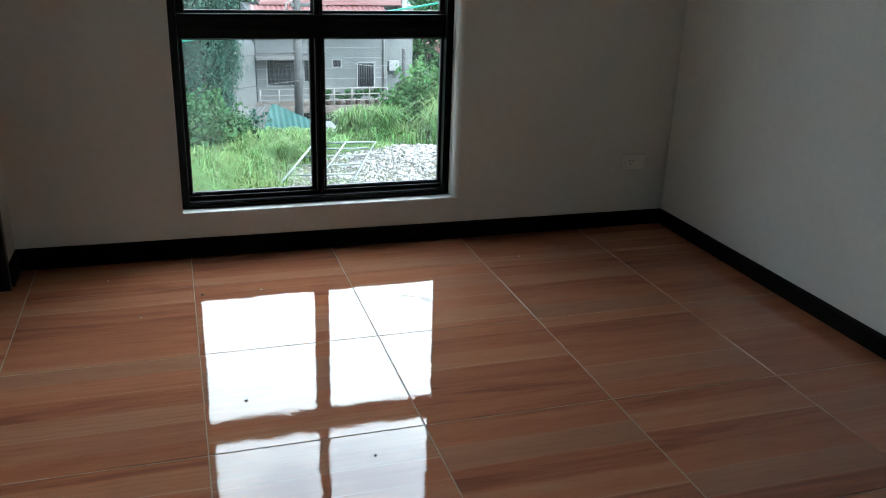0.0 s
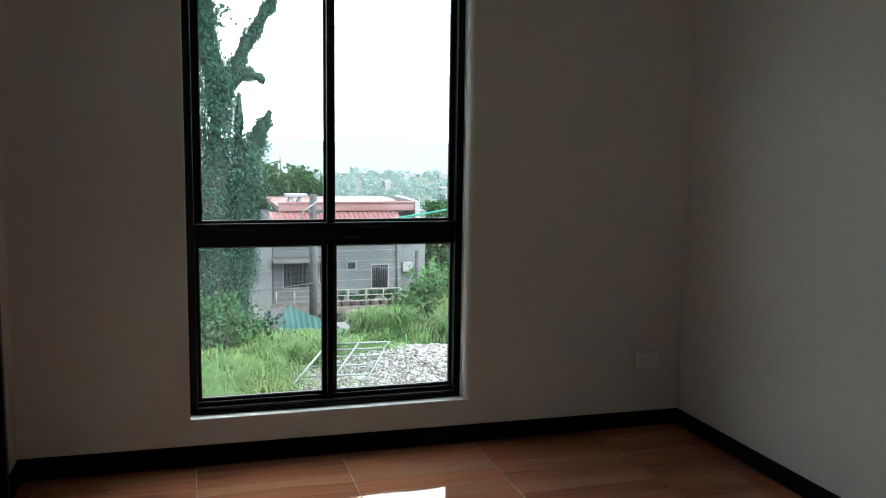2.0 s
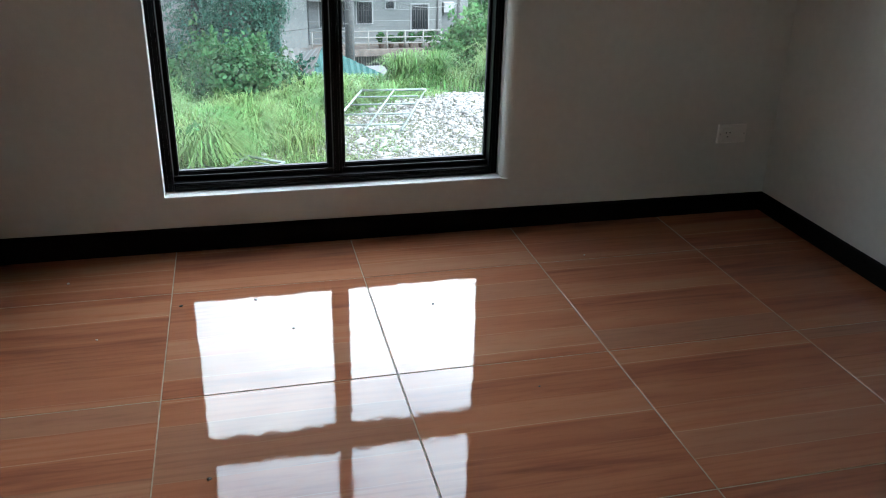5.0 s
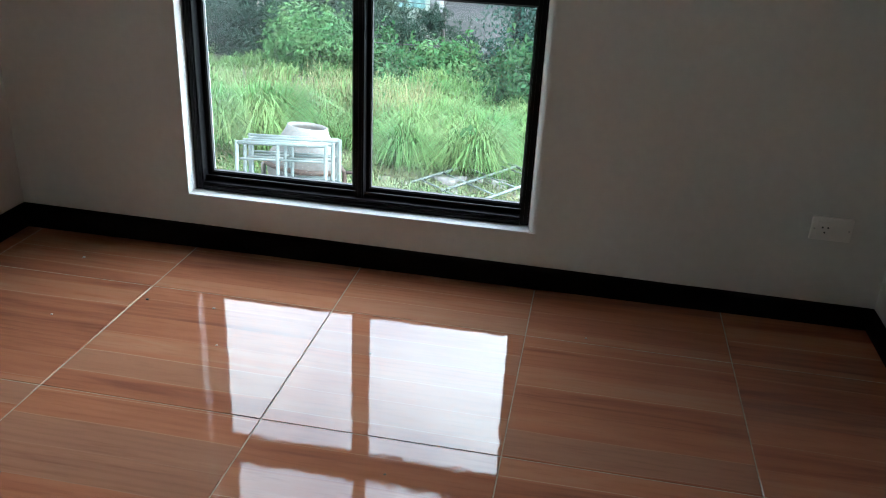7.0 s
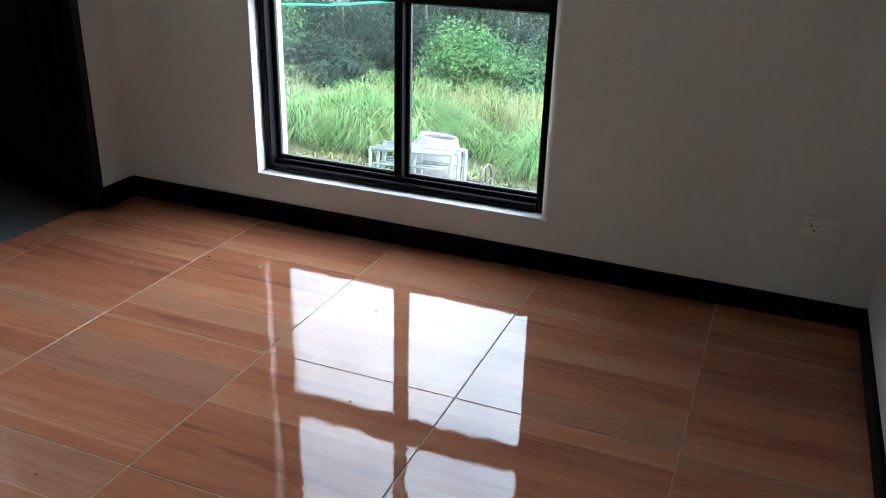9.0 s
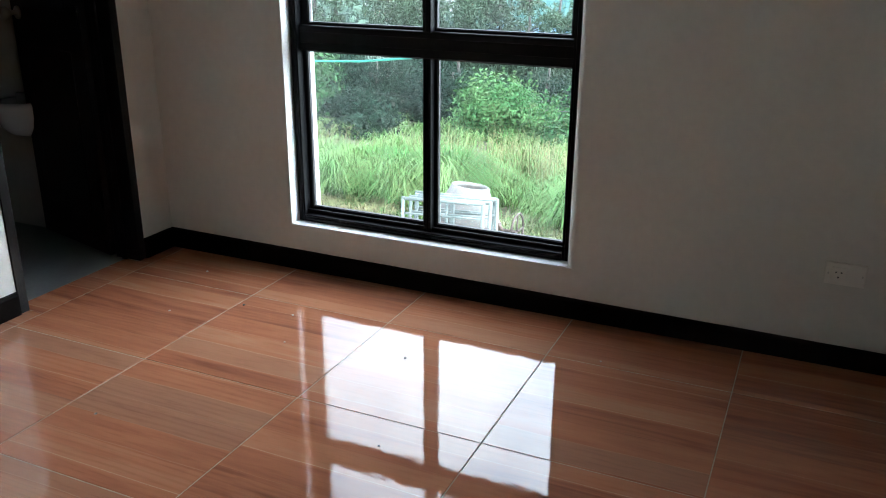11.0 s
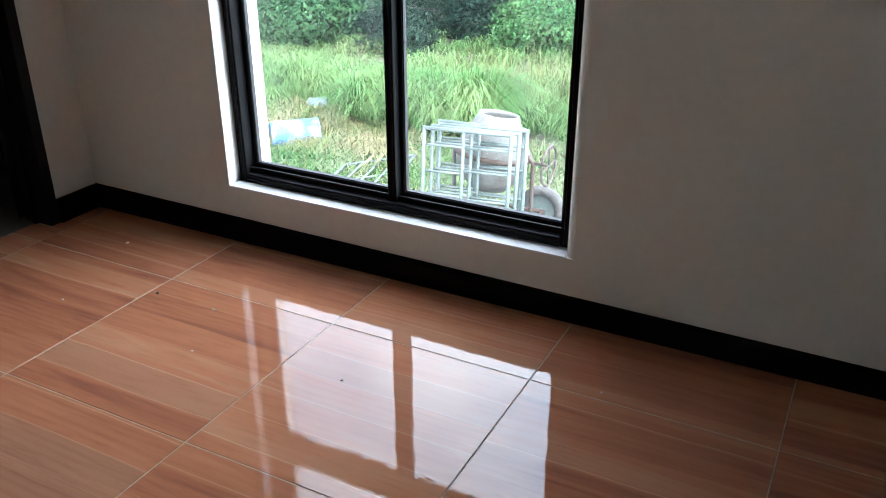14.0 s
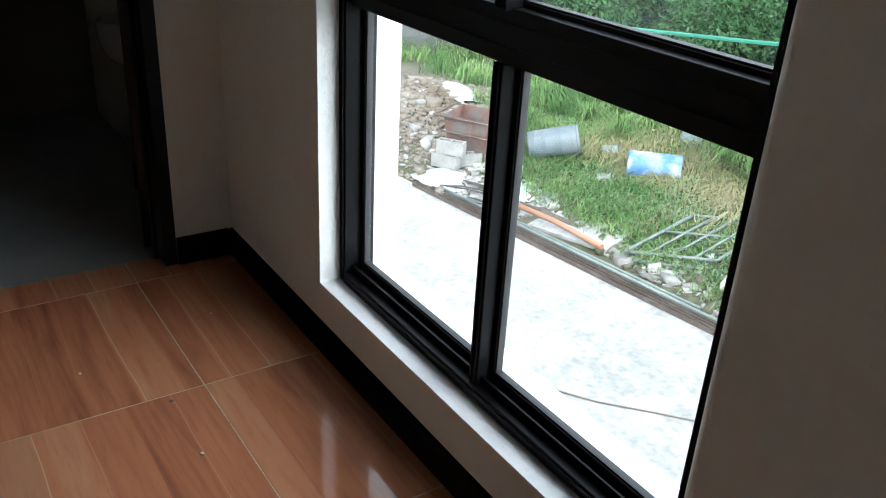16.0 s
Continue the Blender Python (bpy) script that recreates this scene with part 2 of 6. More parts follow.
def wood_tile_material():
    """Glossy wood-look ceramic: strips of board along x with grain, each tile cut elsewhere from the print."""
    m = bpy.data.materials.new("glossy_wood_look_tile")
    m.use_nodes = True
    nt = m.node_tree
    N, L = nt.nodes.new, nt.links.new
    b = nt.nodes["Principled BSDF"]
    c = N("ShaderNodeTexCoord")
    info = N("ShaderNodeObjectInfo")
    shift = N("ShaderNodeVectorMath"); shift.operation = "SCALE"
    shift.inputs[0].default_value = (23.0, 7.0, 41.0)
    L(info.outputs["Random"], shift.inputs["Scale"])
    place = N("ShaderNodeVectorMath"); place.operation = "ADD"
    L(c.outputs["Object"], place.inputs[0]); L(shift.outputs[0], place.inputs[1])
    # printed boards along the tile, six or so, with crisp slightly wavering edges
    sep = N("ShaderNodeSeparateXYZ"); L(c.outputs["Object"], sep.inputs[0])
    wob = N("ShaderNodeTexNoise"); wob.inputs["Scale"].default_value, wob.inputs["Detail"].default_value = 3.0, 2.0
    L(place.outputs[0], wob.inputs["Vector"])
    ya = N("ShaderNodeMath"); ya.operation = "MULTIPLY_ADD"; ya.inputs[1].default_value = 0.016
    L(wob.outputs["Fac"], ya.inputs[0]); L(sep.outputs["Y"], ya.inputs[2])
    r37 = N("ShaderNodeMath"); r37.operation = "MULTIPLY"; r37.inputs[1].default_value = 137.0
    L(info.outputs["Random"], r37.inputs[0])
    yr = N("ShaderNodeMath"); yr.operation = "MULTIPLY_ADD"; yr.inputs[1].default_value = 1 / 0.104
    L(ya.outputs[0], yr.inputs[0]); L(r37.outputs[0], yr.inputs[2])
    fl = N("ShaderNodeMath"); fl.operation = "FLOOR"; L(yr.outputs[0], fl.inputs[0])
    nx = N("ShaderNodeMath"); nx.operation = "ADD"; nx.inputs[1].default_value = 1.0; L(fl.outputs[0], nx.inputs[0])
    fr = N("ShaderNodeMath"); fr.operation = "FRACT"; L(yr.outputs[0], fr.inputs[0])
    here = N("ShaderNodeTexWhiteNoise"); here.noise_dimensions = "1D"; L(fl.outputs[0], here.inputs["W"])
    after = N("ShaderNodeTexWhiteNoise"); after.noise_dimensions = "1D"; L(nx.outputs[0], after.inputs["W"])
    edge = N("ShaderNodeMapRange"); edge.interpolation_type = "SMOOTHSTEP"
    edge.inputs["From Min"].default_value, edge.inputs["From Max"].default_value = 0.90, 1.0
    L(fr.outputs[0], edge.inputs["Value"])
    board = N("ShaderNodeMix"); board.data_type = "FLOAT"
    L(edge.outputs[0], board.inputs["Factor"]); L(here.outputs["Value"], board.inputs["A"]); L(after.outputs["Value"], board.inputs["B"])
    kind = N("ShaderNodeSeparateColor"); L(here.outputs["Color"], kind.inputs[0])
    # each board is cut from its own stretch of the log
    slide = N("ShaderNodeCombineXYZ")
    far = N("ShaderNodeMath"); far.operation = "MULTIPLY"; far.inputs[1].default_value = 61.0
    L(here.outputs["Value"], far.inputs[0]); L(far.outputs[0], slide.inputs["X"])
    cut = N("ShaderNodeVectorMath"); cut.operation = "ADD"
    L(place.outputs[0], cut.inputs[0]); L(slide.outputs[0], cut.inputs[1])
    mp = N("ShaderNodeMapping"); mp.inputs["Scale"].default_value = (0.9, 9.0, 1.0)
    L(cut.outputs[0], mp.inputs["Vector"])
    g1 = N("ShaderNodeTexNoise"); g1.inputs["Scale"].default_value, g1.inputs["Detail"].default_value = 1.8, 5.0
    g1.inputs["Distortion"].default_value = 1.1
    L(mp.outputs[0], g1.inputs["Vector"])
    # growth rings that sweep along the board
    mp3 = N("ShaderNodeMapping"); mp3.inputs["Scale"].default_value = (0.7, 7.0, 1.0)
    L(cut.outputs[0], mp3.inputs["Vector"])
    ring = N("ShaderNodeTexWave"); ring.wave_type, ring.bands_direction = "BANDS", "Y"
    for socket, value in (("Scale", 2.0), ("Distortion", 7.5), ("Detail", 3.0), ("Detail Scale", 0.9), ("Detail Roughness", 0.55)):
        ring.inputs[socket].default_value = value
    L(mp3.outputs[0], ring.inputs["Vector"])
    # short dark pores
    mp2 = N("ShaderNodeMapping"); mp2.inputs["Scale"].default_value = (7.0, 70.0, 1.0)
    L(cut.outputs[0], mp2.inputs["Vector"])
    g2 = N("ShaderNodeTexNoise"); g2.inputs["Scale"].default_value, g2.inputs["Detail"].default_value = 1.3, 4.0
    L(mp2.outputs[0], g2.inputs["Vector"])
    grain = N("ShaderNodeMapRange")
    grain.inputs["From Min"].default_value, grain.inputs["From Max"].default_value = 0.3, 0.7
    L(g1.outputs["Fac"], grain.inputs["Value"])
    share = N("ShaderNodeMath"); share.operation = "MULTIPLY"; share.inputs[1].default_value = 0.33
    L(grain.outputs[0], share.inputs[0])
    mix = N("ShaderNodeMath"); mix.operation = "MULTIPLY_ADD"; mix.inputs[1].default_value = 0.45
    L(board.outputs["Result"], mix.inputs[0]); L(share.outputs[0], mix.inputs[2])
    ramp = N("ShaderNodeValToRGB")
    e = ramp.color_ramp.elements
    e[0].position, e[0].color = 0.02, (0.23, 0.078, 0.045, 1)
    e[1].position, e[1].color = 1.0, (0.50, 0.32, 0.205, 1)
    for at, colour in ((0.20, (0.35, 0.130, 0.067)), (0.44, (0.42, 0.164, 0.084)), (0.62, (0.44, 0.192, 0.104)), (0.78, (0.46, 0.243, 0.140))):
        k = e.new(at); k.color = (*colour, 1)
    L(mix.outputs[0], ramp.inputs["Fac"])
    # some boards are greyer and browner
    dun = N("ShaderNodeMapRange")
    dun.inputs["From Min"].default_value, dun.inputs["From Max"].default_value = 0.62, 0.95
    dun.inputs["To Max"].default_value = 0.4
    L(kind.outputs["Green"], dun.inputs["Value"])
    duns = N("ShaderNodeMix"); duns.data_type = "RGBA"
    duns.inputs["B"].default_value = (0.33, 0.205, 0.135, 1)
    L(dun.outputs[0], duns.inputs["Factor"]); L(ramp.outputs[0], duns.inputs["A"])
    # ring lines, strong on some boards and absent on others
    lines = N("ShaderNodeMapRange")
    lines.inputs["From Min"].default_value, lines.inputs["From Max"].default_value = 0.0, 0.45
    lines.inputs["To Min"].default_value, lines.inputs["To Max"].default_value = 1.0, 0.0
    L(ring.outputs["Fac"], lines.inputs["Value"])
    have = N("ShaderNodeMapRange")
    have.inputs["From Min"].default_value, have.inputs["From Max"].default_value = 0.25, 0.95
    have.inputs["To Max"].default_value = 0.20
    L(kind.outputs["Blue"], have.inputs["Value"])
    much = N("ShaderNodeMath"); much.operation = "MULTIPLY"; L(lines.outputs[0], much.inputs[0]); L(have.outputs[0], much.inputs[1])
    rings = N("ShaderNodeMix"); rings.data_type, rings.blend_type = "RGBA", "MULTIPLY"
    rings.inputs["B"].default_value = (0.52, 0.43, 0.38, 1)
    L(much.outputs[0], rings.inputs["Factor"]); L(duns.outputs["Result"], rings.inputs["A"])
    fine = N("ShaderNodeValToRGB")
    fine.color_ramp.elements[0].position, fine.color_ramp.elements[0].color = 0.30, (0.66, 0.62, 0.58, 1)
    fine.color_ramp.elements[1].position, fine.color_ramp.elements[1].color = 0.48, (1, 1, 1, 1)
    L(g2.outputs["Fac"], fine.inputs["Fac"])
    mul = N("ShaderNodeMix"); mul.data_type, mul.blend_type = "RGBA", "MULTIPLY"
    mul.inputs["Factor"].default_value = 0.32
    L(rings.outputs["Result"], mul.inputs["A"]); L(fine.outputs[0], mul.inputs["B"])
    # a pale line where one printed board ends and the next begins
    seam = N("ShaderNodeMapRange")
    seam.inputs["From Min"].default_value, seam.inputs["From Max"].default_value = 0.0, 0.035
    seam.inputs["To Min"].default_value, seam.inputs["To Max"].default_value = 0.8, 0.0
    L(fr.outputs[0], seam.inputs["Value"])
    sm = N("ShaderNodeMath"); sm.operation = "MULTIPLY"
    L(seam.outputs[0], sm.inputs[0]); L(kind.outputs["Red"], sm.inputs[1])
    line = N("ShaderNodeMix"); line.data_type = "RGBA"
    line.inputs["B"].default_value = (0.60, 0.42, 0.27, 1)
    L(sm.outputs[0], line.inputs["Factor"])
    L(mul.outputs["Result"], line.inputs["A"]); L(line.outputs["Result"], b.inputs["Base Color"])
    # smears of dust in the gloss
    dust = N("ShaderNodeTexNoise"); dust.inputs["Scale"].default_value, dust.inputs["Detail"].default_value = 3.0, 5.0
    L(c.outputs["Object"], dust.inputs["Vector"])
    rr = N("ShaderNodeMapRange"); rr.inputs["To Min"].default_value, rr.inputs["To Max"].default_value = 0.012, 0.05
    L(dust.outputs["Fac"], rr.inputs["Value"]); L(rr.outputs[0], b.inputs["Roughness"])
    b.inputs["Specular IOR Level"].default_value = 0.52
    wav = N("ShaderNodeTexNoise"); wav.inputs["Scale"].default_value, wav.inputs["Detail"].default_value = 14.0, 4.0
    L(place.outputs[0], wav.inputs["Vector"])
    bp = N("ShaderNodeBump"); bp.inputs["Strength"].default_value, bp.inputs["Distance"].default_value = 0.09, 0.004
    L(wav.outputs["Fac"], bp.inputs["Height"]); L(bp.outputs[0], b.inputs["Normal"])
    return m


def glass_material():
    """Thin clear float glass, faintly green, with dust and wipe marks."""
    m = bpy.data.materials.new("window_glass")
    m.use_nodes = True
    nt = m.node_tree
    nt.nodes.clear()
    N, L = nt.nodes.new, nt.links.new
    t = N("ShaderNodeBsdfTransparent"); t.inputs["Color"].default_value = (0.90, 0.965, 0.945, 1)
    g = N("ShaderNodeBsdfGlossy"); g.inputs["Roughness"].default_value = 0.02
    f = N("ShaderNodeFresnel"); f.inputs["IOR"].default_value = 1.45
    x = N("ShaderNodeMixShader")
    L(f.outputs[0], x.inputs["Fac"]); L(t.outputs[0], x.inputs[1]); L(g.outputs[0], x.inputs[2])
    d = N("ShaderNodeBsdfTranslucent"); d.inputs["Color"].default_value = (0.8, 0.82, 0.8, 1)
    c = N("ShaderNodeTexCoord")
    mp = N("ShaderNodeMapping"); mp.inputs["Scale"].default_value = (1.6, 1.0, 0.7)
    L(c.outputs["Object"], mp.inputs["Vector"])
    n = N("ShaderNodeTexNoise"); n.inputs["Scale"].default_value, n.inputs["Detail"].default_value = 4.0, 7.0
    L(mp.outputs[0], n.inputs["Vector"])
    r = N("ShaderNodeMapRange")
    r.inputs["From Min"].default_value, r.inputs["From Max"].default_value = 0.42, 0.8
    r.inputs["To Min"].default_value, r.inputs["To Max"].default_value = 0.004, 0.03
    L(n.outputs["Fac"], r.inputs["Value"])
    y = N("ShaderNodeMixShader")
    L(r.outputs[0], y.inputs["Fac"]); L(x.outputs[0], y.inputs[1]); L(d.outputs[0], y.inputs[2])
    o = N("ShaderNodeOutputMaterial"); L(y.outputs[0], o.inputs["Surface"])
    return m


tile_mat = wood_tile_material()
glass = glass_material()

# ---- the room: window wall y = 0, left wall x = 0, floor z = 0 ----
W, BACK, TOP, OUT = 2.927, -4.45, 2.72, 0.213      # width, back wall, ceiling, outer face of the window wall
X0, X1, Z0, Z1 = 0.648, 1.830, 0.192, 2.102        # window opening
DY0, DY1, DTOP = -0.835, -0.182, 2.06              # door opening in the left wall (with its frame)
GROUND = -2.85



def pier(bm, xa, xb, ya, yb, za, zb, r, n=8):
    """An upright block whose inner corner at (xa, ya) is a hand-rounded plaster edge of radius r."""
    ring = [(xa + r - r * math.cos(a), ya + r - r * math.sin(a)) for a in [math.pi / 2 * k / n for k in range(n + 1)]]
    ring += [(xb, ya), (xb, yb), (xa, yb)]
    low = [bm.verts.new((x, y, za)) for x, y in ring]
    high = [bm.verts.new((x, y, zb)) for x, y in ring]
    for k in range(len(ring)):
        j = (k + 1) % len(ring)
        bm.faces.new((low[k], low[j], high[j], high[k]))
    bm.faces.new(low[::-1])
    bm.faces.new(high)


bm = bmesh.new()
box(bm, (-1.8, 0, GROUND), (X0, OUT, 3.3))
box(bm, (X1, 0, GROUND), (W + 0.15, OUT, Z0))
box(bm, (X1, 0, Z1), (W + 0.15, OUT, 3.3))
pier(bm, X1, W + 0.15, 0, OUT, Z0, Z1, 0.034)
box(bm, (X0, 0, GROUND), (X1, OUT, Z0))
box(bm, (X0, 0, Z1), (X1, OUT, 3.3))
bmesh.ops.remove_doubles(bm, verts=bm.verts[:], dist=1e-5)
tagged(part("wall_north", bm, paint_wall), "cream-painted plaster wall with the tall window", "wall", kind="structure")
bm = bmesh.new()
box(bm, (W, BACK - 0.15, -0.2), (W + 0.15, 0, 2.9))
tagged(part("wall_east", bm, paint_wall), "plain cream-painted plaster side wall", "wall", kind="structure")
bm = bmesh.new()
box(bm, (-0.12, DY1, -0.2), (0, 0, 2.9))
box(bm, (-0.12, BACK, -0.2), (0, DY0, 2.9))
box(bm, (-0.12, DY0, DTOP), (0, DY1, 2.9))
tagged(part("wall_west", bm, paint_wall), "cream-painted plaster wall with the bathroom doorway", "wall", kind="structure")
bm = bmesh.new()
box(bm, (-0.12, BACK - 0.15, -0.2), (W, BACK, 2.9))
tagged(part("wall_south", bm, paint_wall), "plain cream-painted plaster wall", "wall", kind="structure")
bm = bmesh.new()
box(bm, (-0.12, BACK, TOP), (W, 0, TOP + 0.12))
tagged(part("ceiling", bm, paint_ceiling), "plain white painted ceiling", "ceiling", kind="structure")
floor = new("floor")
tagged(floor, "glossy reddish wood-look ceramic tile floor with pale joints", "floor", kind="structure")
bm = bmesh.new()
box(bm, (-0.075, BACK, -0.2), (W, 0, -0.0011))
part("grout_bed", bm, grout, floor, "pale tan grout in the tile joints")

# reveal of the window, a thin coat of smooth white paint
bm = bmesh.new()
box(bm, (X0, -0.0015, Z0 - 0.001), (X1, OUT + 0.02, Z0 + 0.004))
box(bm, (X0, -0.0015, Z0 + 0.004), (X0 + 0.003, OUT + 0.01, Z1))
box(bm, (X1 - 0.003, 0.035, Z0 + 0.004), (X1, OUT + 0.01, Z1))
box(bm, (X0 + 0.003, -0.0015, Z1 - 0.003), (X1 - 0.003, OUT + 0.004, Z1))
tagged(part("trim", bm, paint_reveal), "white-painted plaster reveal and sill round the window", "window sill", kind="structure")


def skirting(name, a, b, inward, low=1.0, high=1.0):
    """A painted skirting board from a to b on the floor, its face turned to inward, with an eased top edge."""
    a, b, n = Vector(a), Vector(b), Vector(inward)
    bm = bmesh.new()
    prof = ((0, 0), (0.013, 0), (0.013, 0.076), (0.009, 0.086), (0.0, 0.089))
    steps = max(2, int((b - a).length / 0.12))
    rings = []
    for k in range(steps + 1):
        p = a.lerp(b, k / steps)
        w = 0.0012 * noise.noise(Vector((p.x * 5, p.y * 5, 3)))
        rings.append([bm.verts.new(p + n * d + Vector((0, 0, (h + (w if h > 0.05 else 0)) * (high + (low - high) * k / steps)))) for d, h in prof])
    for s, t in zip(rings, rings[1:]):
        for k in range(len(prof) - 1):
            bm.faces.new((s[k], s[k + 1], t[k + 1], t[k]))
    bm.faces.new(rings[0]), bm.faces.new(rings[-1][::-1])
    return tagged(part(name, bm, paint_black), "black-painted skirting board along the wall foot", "baseboard", kind="structure")


skirting("baseboard", (0, 0, 0), (W, 0, 0), (0, -1, 0), 0.81)
skirting("baseboard", (W, -0.013, 0), (W, BACK, 0), (-1, 0, 0), 0.88, 0.81)
skirting("baseboard", (0, DY1 + 0.002, 0), (0, -0.013, 0), (1, 0, 0))
skirting("baseboard", (0, BACK, 0), (0, DY0 - 0.002, 0), (1, 0, 0))
skirting("baseboard", (0.013, BACK, 0), (W - 0.013, BACK, 0), (0, 1, 0))

# ---- the window: black aluminium, two tall lights over two low ones ----
window = thing("window_1", "tall black aluminium window with four clear panes", "window", kind="structure")
FY0, FY1 = 0.055, 0.138                             # depth of the frame
RAIL0, RAIL1, MX = 0.893, 1.006, 1.242
F = 0.034


def profile_bar(lo, hi, groove):
    """A hollow-section bar: bevelled, with two sunk grooves along its inner face; groove: 'x' or 'z' is its long axis."""
    bm = soft_box(lo, hi, 0.003, 2)
    w = (hi[0] - lo[0]) if groove == "z" else (hi[2] - lo[2])
    for f in (0.3, 0.72):
        if groove == "z":
            c = lo[0] + w * f
            box(bm, (c - 0.0022, lo[1] - 0.0035, lo[2] + 0.004), (c + 0.0022, lo[1] + 0.002, hi[2] - 0.004))
        else:
            c = lo[2] + w * f
            box(bm, (lo[0] + 0.004, lo[1] - 0.0035, c - 0.0022), (hi[0] - 0.004, lo[1] + 0.002, c + 0.0022))
    return bm


part("window_frame", profile_bar((X0 + 0.003, FY0, Z0 + 0.004), (X0 + F, FY1, Z1 - 0.003), "z"), alu_black, window)
part("window_frame", profile_bar((X1 - F, FY0, Z0 + 0.004), (X1 - 0.003, FY1, Z1 - 0.003), "z"), alu_black, window)
part("window_frame", profile_bar((X0 + F, FY0, Z1 - F - 0.004), (X1 - F, FY1, Z1 - 0.003), "x"), alu_black, window)
part("window_frame", profile_bar((X0 + F, FY0 - 0.004, Z0 + 0.004), (X1 - F, FY1, Z0 + 0.034), "x"), alu_black, window)
part("sill_track", soft_box((X0 + F, FY0 + 0.020, Z0 + 0.034), (X1 - F, FY0 + 0.026, Z0 + 0.052), 0.001, 1), alu_black, window)
part("sill_track", soft_box((X0 + F, FY0 + 0.052, Z0 + 0.034), (X1 - F, FY0 + 0.058, Z0 + 0.052), 0.001, 1), alu_black, window)
part("transom", profile_bar((X0 + F, FY0 + 0.018, RAIL0 + 0.006), (X1 - F, FY1, RAIL1 - 0.010), "x"), alu_black, window, "broad black middle rail")
part("mullion", profile_bar((MX - 0.017, FY0 + 0.004, RAIL1 - 0.014), (MX + 0.017, FY1, Z1 - F - 0.004), "z"), alu_black, window)


def light(xa, xb, za, zb, y, stile, name):
    """A glazed sash: four bevelled bars, gasket and a pane."""
    sash = part(name, soft_box((xa, y - 0.012, za), (xa + stile[0], y + 0.012, zb), 0.002, 2), alu_black, window)
    for lo, hi in (((xb - stile[1], y - 0.012, za), (xb, y + 0.012, zb)),
                   ((xa + stile[0], y - 0.012, za), (xb - stile[1], y + 0.012, za + stile[2])),
                   ((xa + stile[0], y - 0.012, zb - stile[3]), (xb - stile[1], y + 0.012, zb))):
        part("sash_bar", soft_box(lo, hi, 0.002, 2), alu_black, sash)
    a, b, c, d = xa + stile[0], xb - stile[1], za + stile[2], zb - stile[3]
    bm = bmesh.new()
    for lo, hi in (((a, y - 0.008, c), (a + 0.004, y + 0.008, d)), ((b - 0.004, y - 0.008, c), (b, y + 0.008, d)),
                   ((a, y - 0.008, c), (b, y + 0.008, c + 0.004)), ((a, y - 0.008, d - 0.004), (b, y + 0.008, d))):
        box(bm, lo, hi)
    part("gasket", bm, rubber, sash)
    bm = bmesh.new()
    v = [bm.verts.new(p) for p in ((a, y, c), (b, y, c), (b, y, d), (a, y, d))]
    bm.faces.new(v)
    pane = part("pane", bm, glass, sash, "clear slightly dusty glass pane")
    pane.visible_shadow = False


light(X0 + F, MX - 0.017, RAIL1 - 0.014, Z1 - F - 0.004, 0.108, (0.030, 0.004, 0.012, 0.012), "fixed_light")
light(MX + 0.017, X1 - F, RAIL1 - 0.014, Z1 - F - 0.004, 0.108, (0.004, 0.018, 0.012, 0.012), "fixed_light")
part("mullion", profile_bar((MX - 0.015, FY0 + 0.010, Z0 + 0.034), (MX + 0.015, FY1 - 0.012, RAIL0 + 0.006), "z"), alu_black, window)
light(X0 + F, MX - 0.015, Z0 + 0.036, RAIL0 + 0.006, 0.110, (0.014, 0.016, 0.022, 0.004), "lower_light")
light(MX + 0.015, X1 - F, Z0 + 0.036, RAIL0 + 0.006, 0.110, (0.012, 0.006, 0.022, 0.004), "lower_light")

# ---- doorway to the bathroom ----
door_frame = thing("door_frame", "black-brown wooden door frame of the bathroom doorway", "door frame", kind="structure")
part("jamb", soft_box((-0.125, DY1 - 0.040, 0), (0.006, DY1, DTOP), 0.003), wood_black, door_frame)
part("jamb", soft_box((-0.125, DY0, 0), (0.006, DY0 + 0.040, DTOP), 0.003), wood_black, door_frame)
part("head", soft_box((-0.125, DY0 + 0.040, DTOP - 0.04), (0.006, DY1 - 0.040, DTOP), 0.003), wood_black, door_frame)
part("door_stop", soft_box((-0.082, DY1 - 0.052, 0), (-0.06, DY1 - 0.040, DTOP - 0.04), 0.002), wood_black, door_frame)
part("door_stop", soft_box((-0.082, DY0 + 0.040, 0), (-0.06, DY0 + 0.052, DTOP - 0.04), 0.002), wood_black, door_frame)

door = thing("door_1", "black-stained wooden bathroom door standing wide open", "door", kind="structure",
             at=pose(-0.128, DY1 - 0.046, 0.012, 0, 0, 165))
DW, DH = 0.565, 2.0
part("door_leaf", soft_box((0, -0.019, 0), (DW, 0.019, DH), 0.003), wood_black, door)
for za, zb in ((0.16, 0.86), (1.02, 1.84)):
    for side in (-1, 1):
        bm = soft_box((0.10, -0.006, za), (DW - 0.10, 0.006, zb), 0.005, 2, pose(0, side * 0.017, 0))
        part("door_panel", bm, wood_black, door)
for side in (-1, 1):
    bm = bmesh.new()
    lathe(bm, [(0.0, 0.0), (0.029, 0.0), (0.028, 0.006), (0.012, 0.009), (0.010, 0.032), (0.020, 0.040), (0.027, 0.052), (0.026, 0.064), (0.016, 0.072), (0.0, 0.074)],
          20, pose(DW - 0.06, side * 0.019, 0.995, -90 * side))
    part("door_knob", bm, steel, door, "round steel knob")
